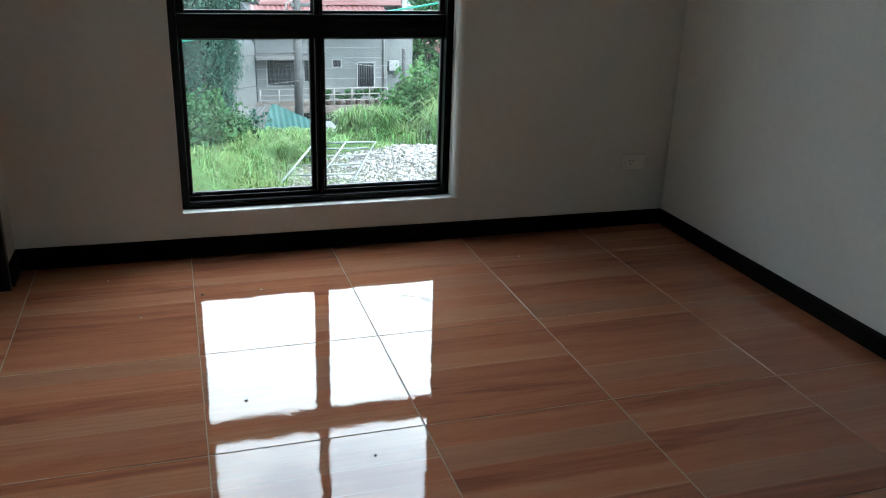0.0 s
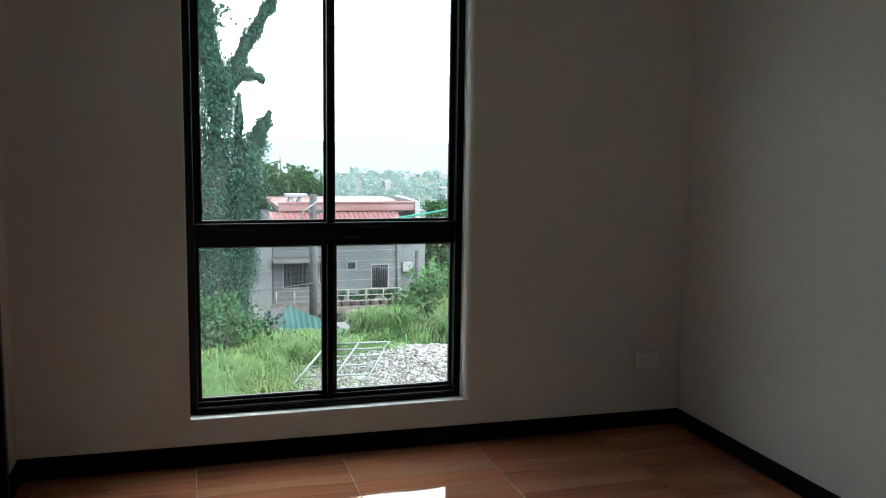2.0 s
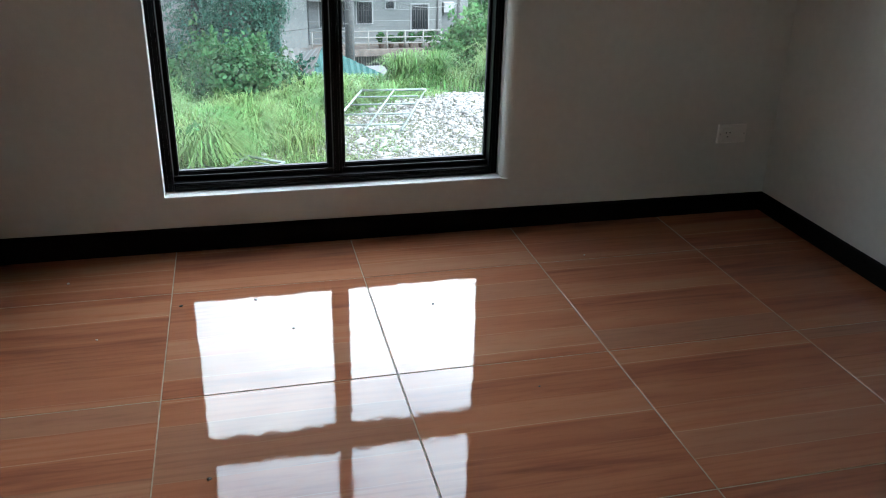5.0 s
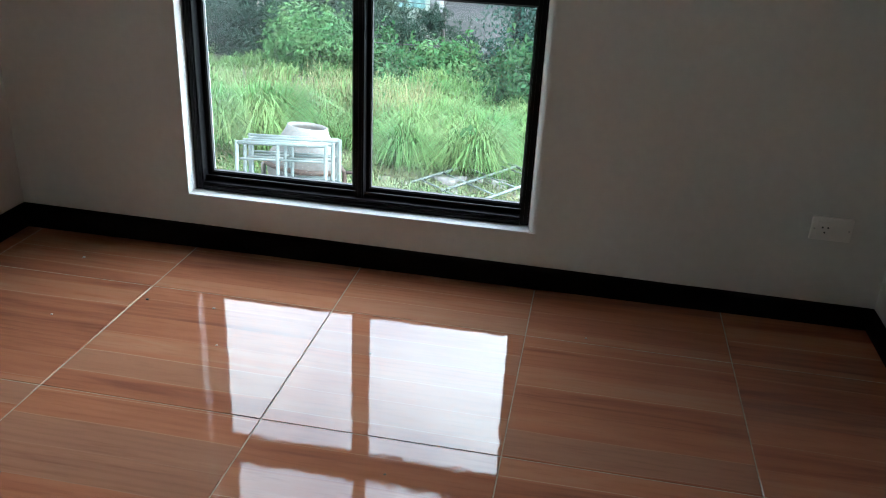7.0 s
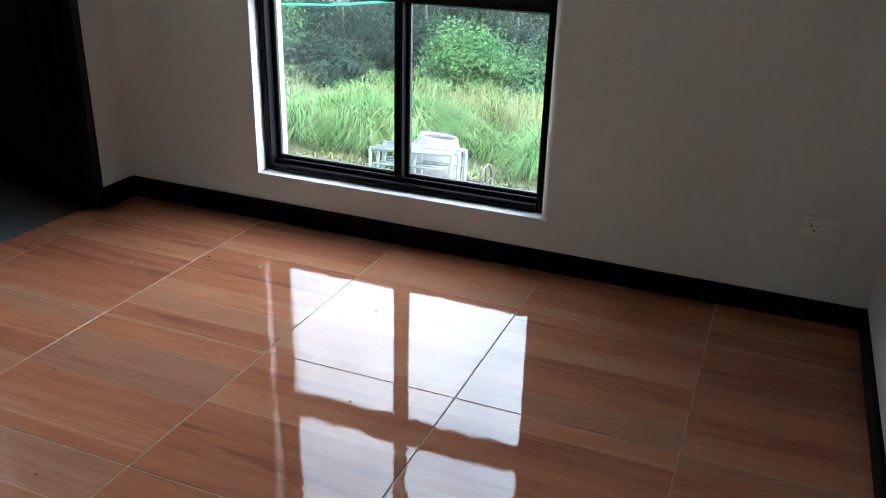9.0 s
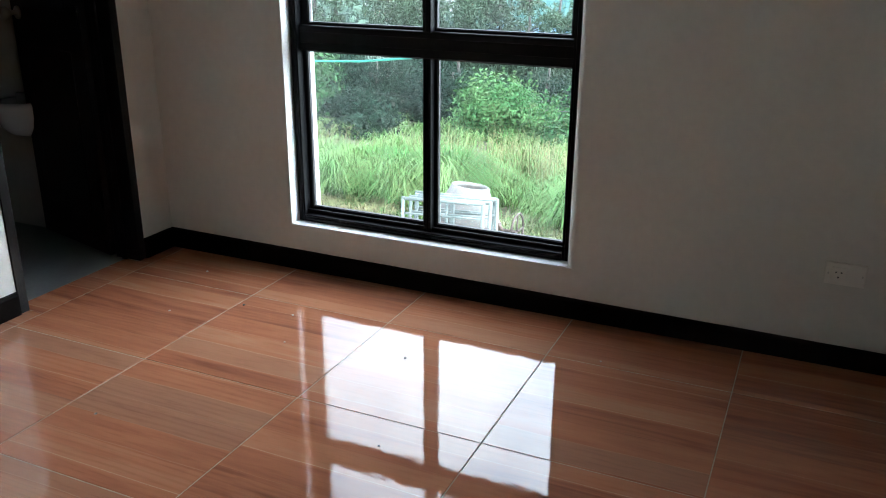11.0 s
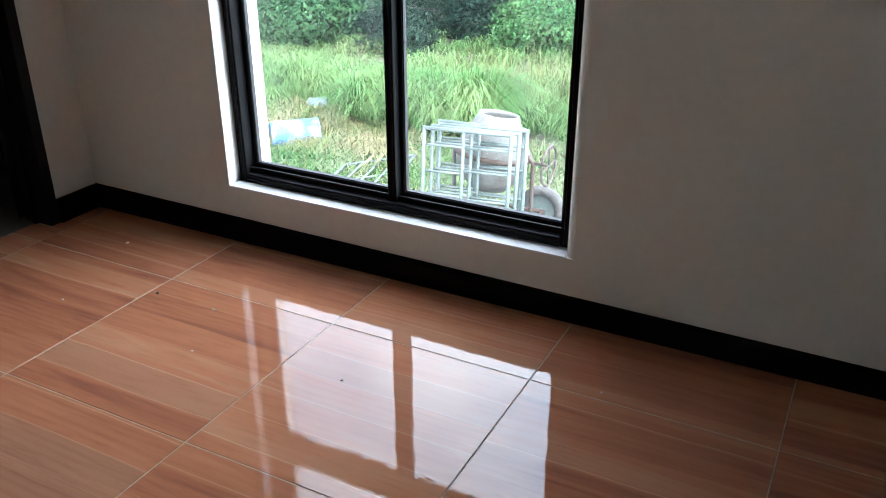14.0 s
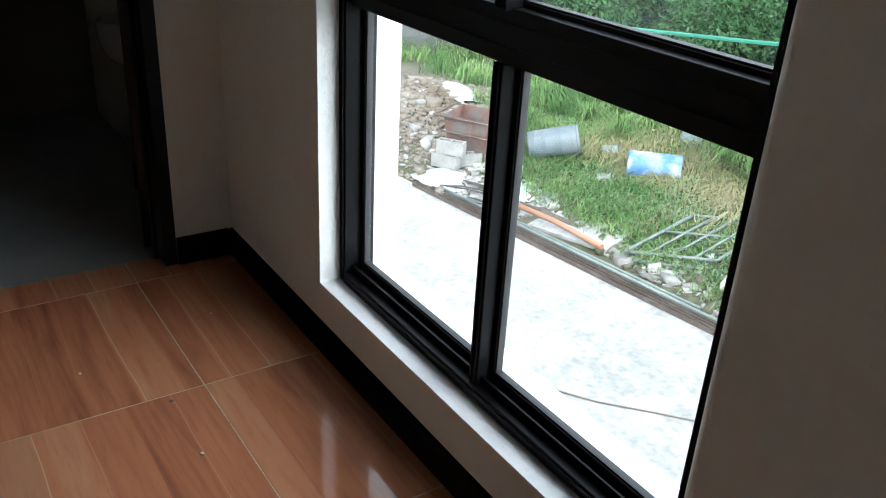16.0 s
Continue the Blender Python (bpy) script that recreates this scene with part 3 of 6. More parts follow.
for z in (0.25, 1.0, 1.75):
    bm = bmesh.new()
    tube(bm, (0.0, 0.022, z - 0.045), (0.0, 0.022, z + 0.045), 0.006, 10)
    part("hinge", bm, paint_black, door)

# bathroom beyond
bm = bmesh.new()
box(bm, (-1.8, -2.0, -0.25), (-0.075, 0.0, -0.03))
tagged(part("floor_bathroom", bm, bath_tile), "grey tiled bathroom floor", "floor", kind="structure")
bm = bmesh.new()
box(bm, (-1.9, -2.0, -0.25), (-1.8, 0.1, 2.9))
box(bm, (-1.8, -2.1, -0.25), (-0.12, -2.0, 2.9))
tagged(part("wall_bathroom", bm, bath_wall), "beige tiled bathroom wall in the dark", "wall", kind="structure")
bm = bmesh.new()
box(bm, (-1.8, -2.0, 2.4), (-0.12, 0.0, 2.5))
tagged(part("ceiling_bathroom", bm, paint_ceiling), "plain white bathroom ceiling", "ceiling", kind="structure")

basin = thing("washbasin", "small white ceramic washbasin hung on the bathroom wall", "washbasin", at=pose(-0.74, 0, 0.445))
bm = bmesh.new()
lathe(bm, [(0.0, 0.0), (0.045, 0.004), (0.085, 0.022), (0.113, 0.055), (0.128, 0.10), (0.130, 0.15), (0.122, 0.168), (0.112, 0.16), (0.09, 0.10), (0.0, 0.06)], 28, pose(0, -0.055, 0))
part("bowl", bm, ceramic, basin)
part("back", soft_box((-0.09, -0.03, 0.02), (0.13, 0.0, 0.19), 0.008, 2), ceramic, basin)

# ---- wall outlet ----
outlet = thing("wall_outlet", "white plastic wall outlet plate on the cream wall", "wall outlet", at=pose(2.742, 0, 0.322))
part("plate", soft_box((-0.060, -0.011, -0.037), (0.060, 0.0, 0.037), 0.004, 3), ivory, outlet)
part("socket", soft_box((-0.042, -0.014, -0.023), (0.004, -0.010, 0.023), 0.002, 2), ivory, outlet)
# raised near-black discs paint the shade of the socket holes
for x, z in ((-0.028, 0.006), (-0.012, 0.006), (-0.020, -0.010)):
    bm = bmesh.new()
    tube(bm, (x, -0.0148, z), (x, -0.0135, z), 0.0028, 10)
    part("socket_hole_disc", bm, hole_shade, outlet)
for x in (-0.05, 0.05):
    bm = bmesh.new()
    tube(bm, (x, -0.0122, 0), (x, -0.0105, 0), 0.003, 10)
    part("screw", bm, steel, outlet)

# ---- materials outdoors ----
soil = material("dry_soil", (0.105, 0.094, 0.066), rough=0.95, second=(0.058, 0.066, 0.030), scale=0.9, fine=0.4, fine_scale=9, bump=0.4, bump_scale=14)
concrete = material("bleached_concrete", (0.235, 0.235, 0.228), rough=0.85, second=(0.33, 0.325, 0.315), scale=3.0, detail=12, fine=0.38, fine_scale=16, bump=0.25, bump_scale=30)
block_mat = material("grey_concrete_block", (0.182, 0.178, 0.168), rough=0.9, second=(0.252, 0.245, 0.231), scale=6, fine=0.25, fine_scale=40, bump=0.3, bump_scale=50)
wall_block = material("weathered_block_wall", (0.055, 0.058, 0.058), rough=0.9, second=(0.095, 0.098, 0.095), scale=1.3, fine=0.3, fine_scale=20)
rust = material("rusty_steel", (0.060, 0.034, 0.024), rough=0.8, second=(0.10, 0.074, 0.058), scale=5, fine=0.3, fine_scale=30, bump=0.2)
rust_red = material("rust_red_sheet", (0.11, 0.042, 0.028), rough=0.75, second=(0.10, 0.088, 0.08), scale=4, fine=0.3, fine_scale=20)
galv = material("pale_green_painted_tube", (0.085, 0.115, 0.105), rough=0.5, second=(0.135, 0.160, 0.148), scale=7, fine=0.3, fine_scale=60)
pvc = material("orange_pvc", (0.24, 0.105, 0.055), rough=0.5, second=(0.20, 0.11, 0.075), scale=5)
dark_rod = material("dark_steel_rod", (0.06, 0.055, 0.05), rough=0.6, second=(0.12, 0.09, 0.07), scale=9)
drum_white = material("cement_dusted_drum", (0.17, 0.17, 0.16), rough=0.7, second=(0.12, 0.11, 0.095), scale=3, fine=0.25, fine_scale=25)
barrel_grey = material("faded_blue_grey_plastic", (0.062, 0.086, 0.102), rough=0.55, second=(0.11, 0.127, 0.135), scale=3, fine=0.2, fine_scale=20)
barrel_blue = material("chalky_blue_plastic", (0.034, 0.115, 0.27), rough=0.5, second=(0.23, 0.26, 0.28), scale=2.6, detail=6, fine=0.2, fine_scale=30, low=0.42, high=0.56)
tyre_mat = material("dusty_rubber_tyre", (0.035, 0.033, 0.03), rough=0.85, second=(0.08, 0.075, 0.07), scale=8)
plastic_sheet = material("dirty_white_plastic_sheet", (0.288, 0.300, 0.294), rough=0.45, second=(0.216, 0.222, 0.210), scale=6)
green_rope = material("green_nylon_rope", (0.02, 0.25, 0.17), rough=0.5, second=(0.03, 0.3, 0.21), scale=30)
cable_black = material("black_cable", (0.03, 0.03, 0.03), rough=0.6)
spoil_mat = material("tan_building_spoil", (0.115, 0.088, 0.062), rough=0.95, second=(0.19, 0.165, 0.135), scale=3, fine=0.3, fine_scale=20)
stone_mat = material("pale_broken_stone", (0.18, 0.172, 0.16), rough=0.9, second=(0.33, 0.325, 0.31), scale=3, island=0.35, fine=0.2, fine_scale=40)
grass_mat = leafy("green_grass_blade", (0.062, 0.152, 0.042), (0.168, 0.252, 0.092), island=0.5, scale=0.9, through_light=0.35)
weed_mat = leafy("pale_weed_blade", (0.13, 0.19, 0.085), (0.22, 0.25, 0.14), island=0.4, scale=1.2, through_light=0.25)
dry_mat = leafy("straw_dry_grass", (0.23, 0.205, 0.11), (0.17, 0.18, 0.075), island=0.35, scale=1.0, through_light=0.2)
leaf_bright = leafy("bright_shrub_leaf", (0.036, 0.100, 0.034), (0.080, 0.150, 0.055), island=0.4)
leaf_mid = leafy("green_shrub_leaf", (0.024, 0.072, 0.026), (0.042, 0.092, 0.034), island=0.4)
leaf_dark = leafy("dark_ivy_leaf", (0.012, 0.044, 0.031), (0.030, 0.074, 0.050), island=0.5, scale=0.9)
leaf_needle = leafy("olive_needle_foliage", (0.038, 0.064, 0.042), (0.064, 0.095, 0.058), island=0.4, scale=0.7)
# near-black green: the shade below the trees is painted into the thicket leaves
leaf_thicket = leafy("shaded_thicket_leaf", (0.007, 0.019, 0.013), (0.017, 0.037, 0.022), island=0.45, scale=0.9)
leaf_far = leafy("far_foliage_haze_glow", (0.03, 0.058, 0.036), (0.052, 0.084, 0.052), island=0.35, scale=0.05, through_light=0.15)
# darker copy of the needle foliage, with shade put into the colour
leaf_shade = leafy("shaded_needle_foliage", (0.014, 0.032, 0.022), (0.028, 0.050, 0.032), island=0.4, scale=0.7)
bark = material("grey_brown_bark", (0.032, 0.029, 0.024), rough=0.9, second=(0.055, 0.050, 0.043), scale=4, stretch=(3, 3, 0.6), bump=0.5, bump_scale=12)
facade = material("grey_painted_facade", (0.100, 0.108, 0.106), rough=0.8, second=(0.128, 0.135, 0.132), scale=0.5, fine=0.12, fine_scale=6)
facade_white = material("white_painted_facade", (0.235, 0.24, 0.24), rough=0.8, second=(0.19, 0.195, 0.195), scale=0.6, fine=0.12, fine_scale=6)
# for dark walls, and for the painted shade inside house openings
shade_wall = material("dark_grey_wall_and_opening_shade", (0.065, 0.065, 0.065), rough=0.85, second=(0.090, 0.087, 0.085), scale=0.8)
stone_band = material("mottled_stone_band", (0.120, 0.100, 0.085), rough=0.9, second=(0.075, 0.062, 0.055), scale=3.5)
roof_pink = material("faded_red_roof_sheet", (0.155, 0.066, 0.064), rough=0.55, second=(0.20, 0.10, 0.096), scale=0.8, fine=0.15, fine_scale=5, spec=0.12)
roof_pale = material("sun_bleached_pink_roof_sheet", (0.17, 0.085, 0.08), rough=0.6, second=(0.23, 0.14, 0.135), scale=0.8, fine=0.15, fine_scale=5, spec=0.12)
old_steel = material("weathered_brown_steel", (0.045, 0.031, 0.024), rough=0.8, second=(0.085, 0.066, 0.055), scale=6, fine=0.3, fine_scale=30, bump=0.2)
roof_teal = material("teal_roof_sheet", (0.016, 0.058, 0.054), rough=0.6, second=(0.034, 0.088, 0.080), scale=0.7, fine=0.15, fine_scale=6, spec=0.12)
roof_tin = material("weathered_tin_sheet", (0.125, 0.13, 0.13), rough=0.6, second=(0.10, 0.095, 0.088), scale=1.2, spec=0.12)
pane_dark = material("dark_window_pane", (0.02, 0.024, 0.028), rough=0.15, second=(0.03, 0.034, 0.038), scale=2)
grille_mat = material("white_iron_grille", (0.17, 0.165, 0.15), rough=0.6)
grille_dark = material("black_iron_grille", (0.035, 0.035, 0.035), rough=0.6)
tarp_blue = material("blue_tarpaulin", (0.035, 0.115, 0.20), rough=0.55, second=(0.075, 0.165, 0.235), scale=1.5)
pink_wall = material("pink_painted_wall", (0.28, 0.11, 0.11), rough=0.8, second=(0.22, 0.1, 0.1), scale=1)
# the hills' haze is painted as pale emission over a dark base
hill_mat = bpy.data.materials.new("haze_glow_hills")
hill_mat.use_nodes = True
hb = hill_mat.node_tree.nodes["Principled BSDF"]
hb.inputs["Base Color"].default_value = (0.05, 0.07, 0.08, 1)
hb.inputs["Roughness"].default_value = 1.0
hb.inputs["Emission Color"].default_value = (0.84, 0.97, 1.0, 1)
hb.inputs["Emission Strength"].default_value = 0.118

# painted haze: the far leaves glow pale blue, more strongly with distance
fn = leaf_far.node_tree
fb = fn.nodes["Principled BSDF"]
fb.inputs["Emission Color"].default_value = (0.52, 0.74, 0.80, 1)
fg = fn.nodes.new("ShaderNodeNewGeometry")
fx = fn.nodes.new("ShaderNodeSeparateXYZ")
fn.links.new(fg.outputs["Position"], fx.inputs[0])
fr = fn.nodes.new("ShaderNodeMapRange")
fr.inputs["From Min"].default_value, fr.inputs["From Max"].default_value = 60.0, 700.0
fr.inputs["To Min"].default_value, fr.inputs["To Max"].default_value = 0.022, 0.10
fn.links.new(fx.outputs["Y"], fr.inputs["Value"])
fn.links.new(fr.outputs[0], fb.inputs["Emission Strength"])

# the plain beyond the slope is covered with low green
sn = soil.node_tree
sb = sn.nodes["Principled BSDF"]
sc = sn.nodes.new("ShaderNodeTexCoord")
sx = sn.nodes.new("ShaderNodeSeparateXYZ")
sn.links.new(sc.outputs["Object"], sx.inputs[0])
sr = sn.nodes.new("ShaderNodeMapRange")
sr.inputs["From Min"].default_value, sr.inputs["From Max"].default_value = 14.0, 40.0
sn.links.new(sx.outputs["Y"], sr.inputs["Value"])
sm = sn.nodes.new("ShaderNodeMix")
sm.data_type = "RGBA"
sm.inputs["B"].default_value = (0.035, 0.058, 0.038, 1)
sn.links.new(sr.outputs[0], sm.inputs["Factor"])
sn.links.new(sb.inputs["Base Color"].links[0].from_socket, sm.inputs["A"])
sn.links.new(sm.outputs["Result"], sb.inputs["Base Color"])


def fade(v, a, b):
    t = np.clip((v - a) / (b - a), 0, 1)
    return t * t * (3 - 2 * t)


def land(x, y):
    """Height of the ground: a level yard, then a slope falling away, steeper to the east, and a wide plain."""
    x, y = np.asarray(x, dtype=float), np.asarray(y, dtype=float)
    steep = 0.07 + 0.21 * fade(x, -5.0, 2.5)
    z = GROUND - 0.05 - steep * np.clip(y - 14.5, 0, 45) - 0.10 * np.clip(y - 59.5, 0, 140) - 0.02 * np.clip(y - 200, 0, 1000)
    z = z + 0.05 * np.sin(x * 1.7 + y * 0.6) * np.sin(y * 1.3 - x * 0.4) * fade(y, 5.5, 8)
    z = z + 0.08 * np.exp(-((x + 4.6) / 2.6) ** 2 - ((y - 8.2) / 1.6) ** 2)          # low bank behind the yard
    z = z + 0.42 * np.exp(-((x - 5.2) / 1.9) ** 2 - ((y - 11.2) / 1.7) ** 2)         # rubble heap
    z = z + 0.52 * np.exp(-((x + 9.0) / 1.5) ** 2 - ((y - 6.6) / 1.1) ** 2)          # spoil heap
    return z


gx = np.concatenate([-np.geomspace(2500, 31, 22), np.arange(-30, 30.1, 0.5), np.geomspace(31, 2500, 22)])
gy = np.concatenate([[-900, -60, -4.5, OUT - 0.08], np.arange(0.75, 40, 0.5), np.geomspace(40.5, 4200, 46)])
GX, GY = np.meshgrid(gx, gy)
GZ = land(GX, GY)
verts = np.stack([GX.ravel(), GY.ravel(), GZ.ravel()], 1)
nx, ny = len(gx), len(gy)
q = (np.arange(ny - 1)[:, None] * nx + np.arange(nx - 1)[None]).ravel()
ground = tagged(big_mesh("ground", verts, np.stack([q, q + 1, q + nx + 1, q + nx], 1), soil), "dry soil ground with weeds falling away behind the yard", "ground", kind="structure")

# concrete apron at the foot of the house
bm = bmesh.new()
edge = [(-14, 3.7), (-6.3, 4.72), (-1.8, 5.34), (3.0, 6.0), (9.0, 6.8)]
lowv = [bm.verts.new((x, y, GROUND - 0.12)) for x, y in edge]
topv = [bm.verts.new((x, y, GROUND)) for x, y in edge]
backt = [bm.verts.new((x, OUT, GROUND)) for x, y in edge]
for k in range(len(edge) - 1):
    bm.faces.new((lowv[k], lowv[k + 1], topv[k + 1], topv[k]))
    bm.faces.new((topv[k], topv[k + 1], backt[k + 1], backt[k]))
tagged(part("pavement", bm, concrete), "bleached concrete apron at the foot of the house", "pavement", kind="structure")


# ---- foliage makers ----
def blades(cx, cy, h, w, lean, a, short=False):
    """Arching grass blades of two or three quads that bend over towards the angle a."""
    n = len(cx)
    z0 = land(cx, cy) - 0.03
    d = np.stack([np.cos(a), np.sin(a)], 1)
    s = np.stack([-d[:, 1], d[:, 0]], 1)
    steps = ((0, 0, 1), (0.80, 0.34, 0.9), (1.0, 1.0, 0.08)) if short else ((0, 0, 1), (0.55, 0.16, 1), (0.92, 0.52, 0.75), (1.0, 1.0, 0.08))
    q = len(steps)
    verts = np.zeros((n, 2 * q, 3))
    for k, (f, r, ww) in enumerate(steps):
        p = np.stack([cx, cy], 1) + d * (lean * h * r)[:, None]
        for j, sg in enumerate((-1, 1)):
            verts[:, 2 * k + j, :2] = p + s * (sg * w * ww / 2)[:, None]
            verts[:, 2 * k + j, 2] = z0 + h * (f - np.clip(0.45 * lean, 0, 0.7) * r * r)
    i = np.arange(n)[:, None] * (2 * q)
    faces = np.concatenate([i + np.array([[2 * k, 2 * k + 1, 2 * k + 3, 2 * k + 2]]) for k in range(q - 1)])
    return verts.reshape(-1, 3), faces


def meadow(name, label, spots, mat):
    """spots: (x0, x1, y0, y1, count, height low, height high, width, lean)."""
    V, F, n = [], [], 0
    for x0, x1, y0, y1, c, h0, h1, w, lean in spots:
        tufts = max(8, c // 60)
        tx, ty, th = rng.uniform(x0, x1, tufts), rng.uniform(y0, y1, tufts), rng.uniform(h0, h1, tufts)
        k = rng.integers(0, tufts, c)
        ta = rng.normal(-0.6, 1.3, tufts)
        x = np.clip(tx[k] + rng.normal(0, 0.17, c), x0 - 0.2, x1 + 0.2)
        y = np.clip(ty[k] + rng.normal(0, 0.16, c), y0 - 0.2, y1 + 0.2)
        v, f = blades(x, y, th[k] * rng.uniform(0.6, 1.15, c), w * rng.uniform(0.6, 1.4, c), lean * rng.uniform(0.3, 1.5, c), ta[k] + rng.normal(0, 0.8, c), h1 < 0.45)
        V.append(v), F.append(f + n)
        n += len(v)
    return tagged(big_mesh(name, np.concatenate(V), np.concatenate(F), mat), label, "grass", kind="stuff")


def leaf_quads(p, normal, size, aspect=1.7, droop=0.0):
    """Pointed leaves: one folded diamond each (two triangles sharing the midrib), lying across the normals."""
    n = len(p)
    t = rng.normal(size=(n, 3))
    t[:, 2] -= droop
    t -= normal * (t * normal).sum(1, keepdims=True) * 0.8
    t /= np.linalg.norm(t, axis=1, keepdims=True) + 1e-9
    b = np.cross(normal, t)
    b /= np.linalg.norm(b, axis=1, keepdims=True) + 1e-9
    s = size[:, None]
    v = np.stack([p - t * s * 0.5 * aspect, p + b * s * 0.5, p + t * s * 0.5 * aspect, p - b * s * 0.5], 1)
    i = np.arange(n)[:, None] * 4
    return v.reshape(-1, 3), i + np.array([[0, 1, 2, 3]])


def blob_points(c, r, n, lumps=9, fill=0.35):
    """Points and outward directions on the lumpy skin of a crown."""
    c, r = np.array(c, float), np.array(r, float)
    u = rng.normal(size=(lumps, 3))
    u /= np.linalg.norm(u, axis=1, keepdims=True)
    centre = c + u * r * rng.uniform(0.35, 0.72, (lumps, 1))
    rad = r * rng.uniform(0.32, 0.6, (lumps, 1))
    k = rng.integers(0, lumps, n)
    d = rng.normal(size=(n, 3))
    d[:, 2] = d[:, 2] * 0.9 + 0.25
    d /= np.linalg.norm(d, axis=1, keepdims=True)
    depth = 1 - fill * rng.random((n, 1)) ** 1.5
    return centre[k] + d * rad[k] * depth, d


def strands(c, r, count, leaves, droop):
    """Leaves along drooping twigs that spread from a clump's middle."""
    u = rng.normal(size=(count, 3))
    u /= np.linalg.norm(u, axis=1, keepdims=True)
    u[:, 2] += 0.25
    start = np.array(c, float) + rng.normal(size=(count, 3)) * r * np.array([0.33, 0.33, 0.22])
    t = rng.random((count, leaves, 1)) ** 0.8
    length = (r * rng.uniform(0.35, 1.0, count))[:, None, None]
    p = start[:, None] + u[:, None] * t * length
    p[..., 2] -= (droop * t * t * length)[..., 0]
    p += rng.normal(size=p.shape) * 0.035
    d = rng.normal(size=p.shape)
    d /= np.linalg.norm(d, axis=-1, keepdims=True)
    return p.reshape(-1, 3), d.reshape(-1, 3)


def shrub(name, label, c, r, n, size, mat, lumps=10, aspect=1.8, stems=6):
    x, y, z = c
    base = float(land(x, y))
    bush = thing(name, label, "bush", at=pose(x, y, base))
    bm = bmesh.new()
    for k in range(stems):
        a = random.uniform(0, math.tau)
        tip = Vector((math.cos(a) * r[0] * 0.6, math.sin(a) * r[1] * 0.6, z - base + r[2] * random.uniform(-0.1, 0.5)))
        pipe(bm, [(0.05 * math.cos(a), 0.05 * math.sin(a), -0.08), tip * 0.5 + Vector((0, 0, 0.1)), tip], [0.03, 0.02, 0.006], 6)
    part("stems", bm, bark, bush)
    p, d = blob_points((0, 0, z - base), r, int(n * 0.45), lumps, 0.5)
    for k in range(lumps * 2):
        u = rng.normal(size=3)
        u /= np.linalg.norm(u)
        c2 = np.array([0, 0, z - base]) + u * np.array(r) * rng.uniform(0.3, 0.85)
        q, e = strands(c2, float(np.mean(r)) * rng.uniform(0.35, 0.6), max(6, int(n * 0.55 / (lumps * 2 * 16))), 16, 0.1)
        p, d = np.concatenate([p, q]), np.concatenate([d, e])
    n = len(p)
    p[:, 2] = np.maximum(p[:, 2], 0.03)
    v, f = leaf_quads(p, d, size * rng.uniform(0.5, 1.4, n), aspect, 0.3)
    big_mesh("foliage", v, f, mat, bush)
    return bush


def limb(bm, a, b, r0, r1, bend=0.25, n=6):
    a, b = Vector(a), Vector(b)
    pts = []
    for k in range(n + 1):
        t = k / n
        p = a.lerp(b, t)
        p.z += bend * math.sin(math.pi * t) * (b - a).length * 0.4
        p += Vector((random.uniform(-1, 1), random.uniform(-1, 1), 0)) * 0.010 * (b - a).length * (0 < k < n)
        pts.append(p)
    pipe(bm, pts, [r0 + (r1 - r0) * k / n for k in range(n + 1)], 7)
    return pts


# ---- grass ----
def fountains(name, label, spots, mat):
    """Tussocks whose blades spring from one root and arch over: (x0, x1, y0, y1, tussocks, blades, height low, height high, width, lean)."""
    V, F, n = [], [], 0
    for x0, x1, y0, y1, tufts, each, h0, h1, w, lean in spots:
        c = tufts * each
        k = np.repeat(np.arange(tufts), each)
        h = rng.uniform(h0, h1, tufts)[k]
        x = rng.uniform(x0, x1, tufts)[k] + rng.normal(0, 0.10, c) * h
        y = rng.uniform(y0, y1, tufts)[k] + rng.normal(0, 0.10, c) * h
        wind = rng.normal(-0.3, 0.5, tufts)[k]
        a = np.where(rng.random(c) < 0.35, wind + rng.normal(0, 0.6, c), rng.uniform(0, math.tau, c))
        v, f = blades(x, y, h * rng.uniform(0.55, 1.15, c), w * rng.uniform(0.6, 1.4, c), lean * rng.uniform(0.25, 1.5, c), a)
        V.append(v), F.append(f + n)
        n += len(v)
    return tagged(big_mesh(name, np.concatenate(V), np.concatenate(F), mat), label, "grass", kind="stuff")


meadow("tall_grass", "tall arching green grass behind the yard", [
    (-7.0, 2.2, 9.9, 11.4, 9000, 0.30, 0.62, 0.013, 1.0),
    (-9.5, 2.2, 11.4, 14.0, 7000, 0.16, 0.40, 0.015, 0.9),
    (-10.0, 2.6, 13.4, 15.6, 8000, 0.22, 0.46, 0.016, 0.8),
    (-16.0, -8.6, 8.0, 13.0, 10000, 0.22, 0.50, 0.016, 0.8),
    (-9.5, -4.8, 9.6, 10.6, 4500, 0.35, 0.65, 0.015, 0.8),
    (0.4, 6.0, 13.0, 16.4, 12000, 0.10, 0.42, 0.016, 0.9),
    (6.0, 9.5, 13.2, 15.5, 5000, 0.4, 0.8, 0.016, 0.7),
], grass_mat)
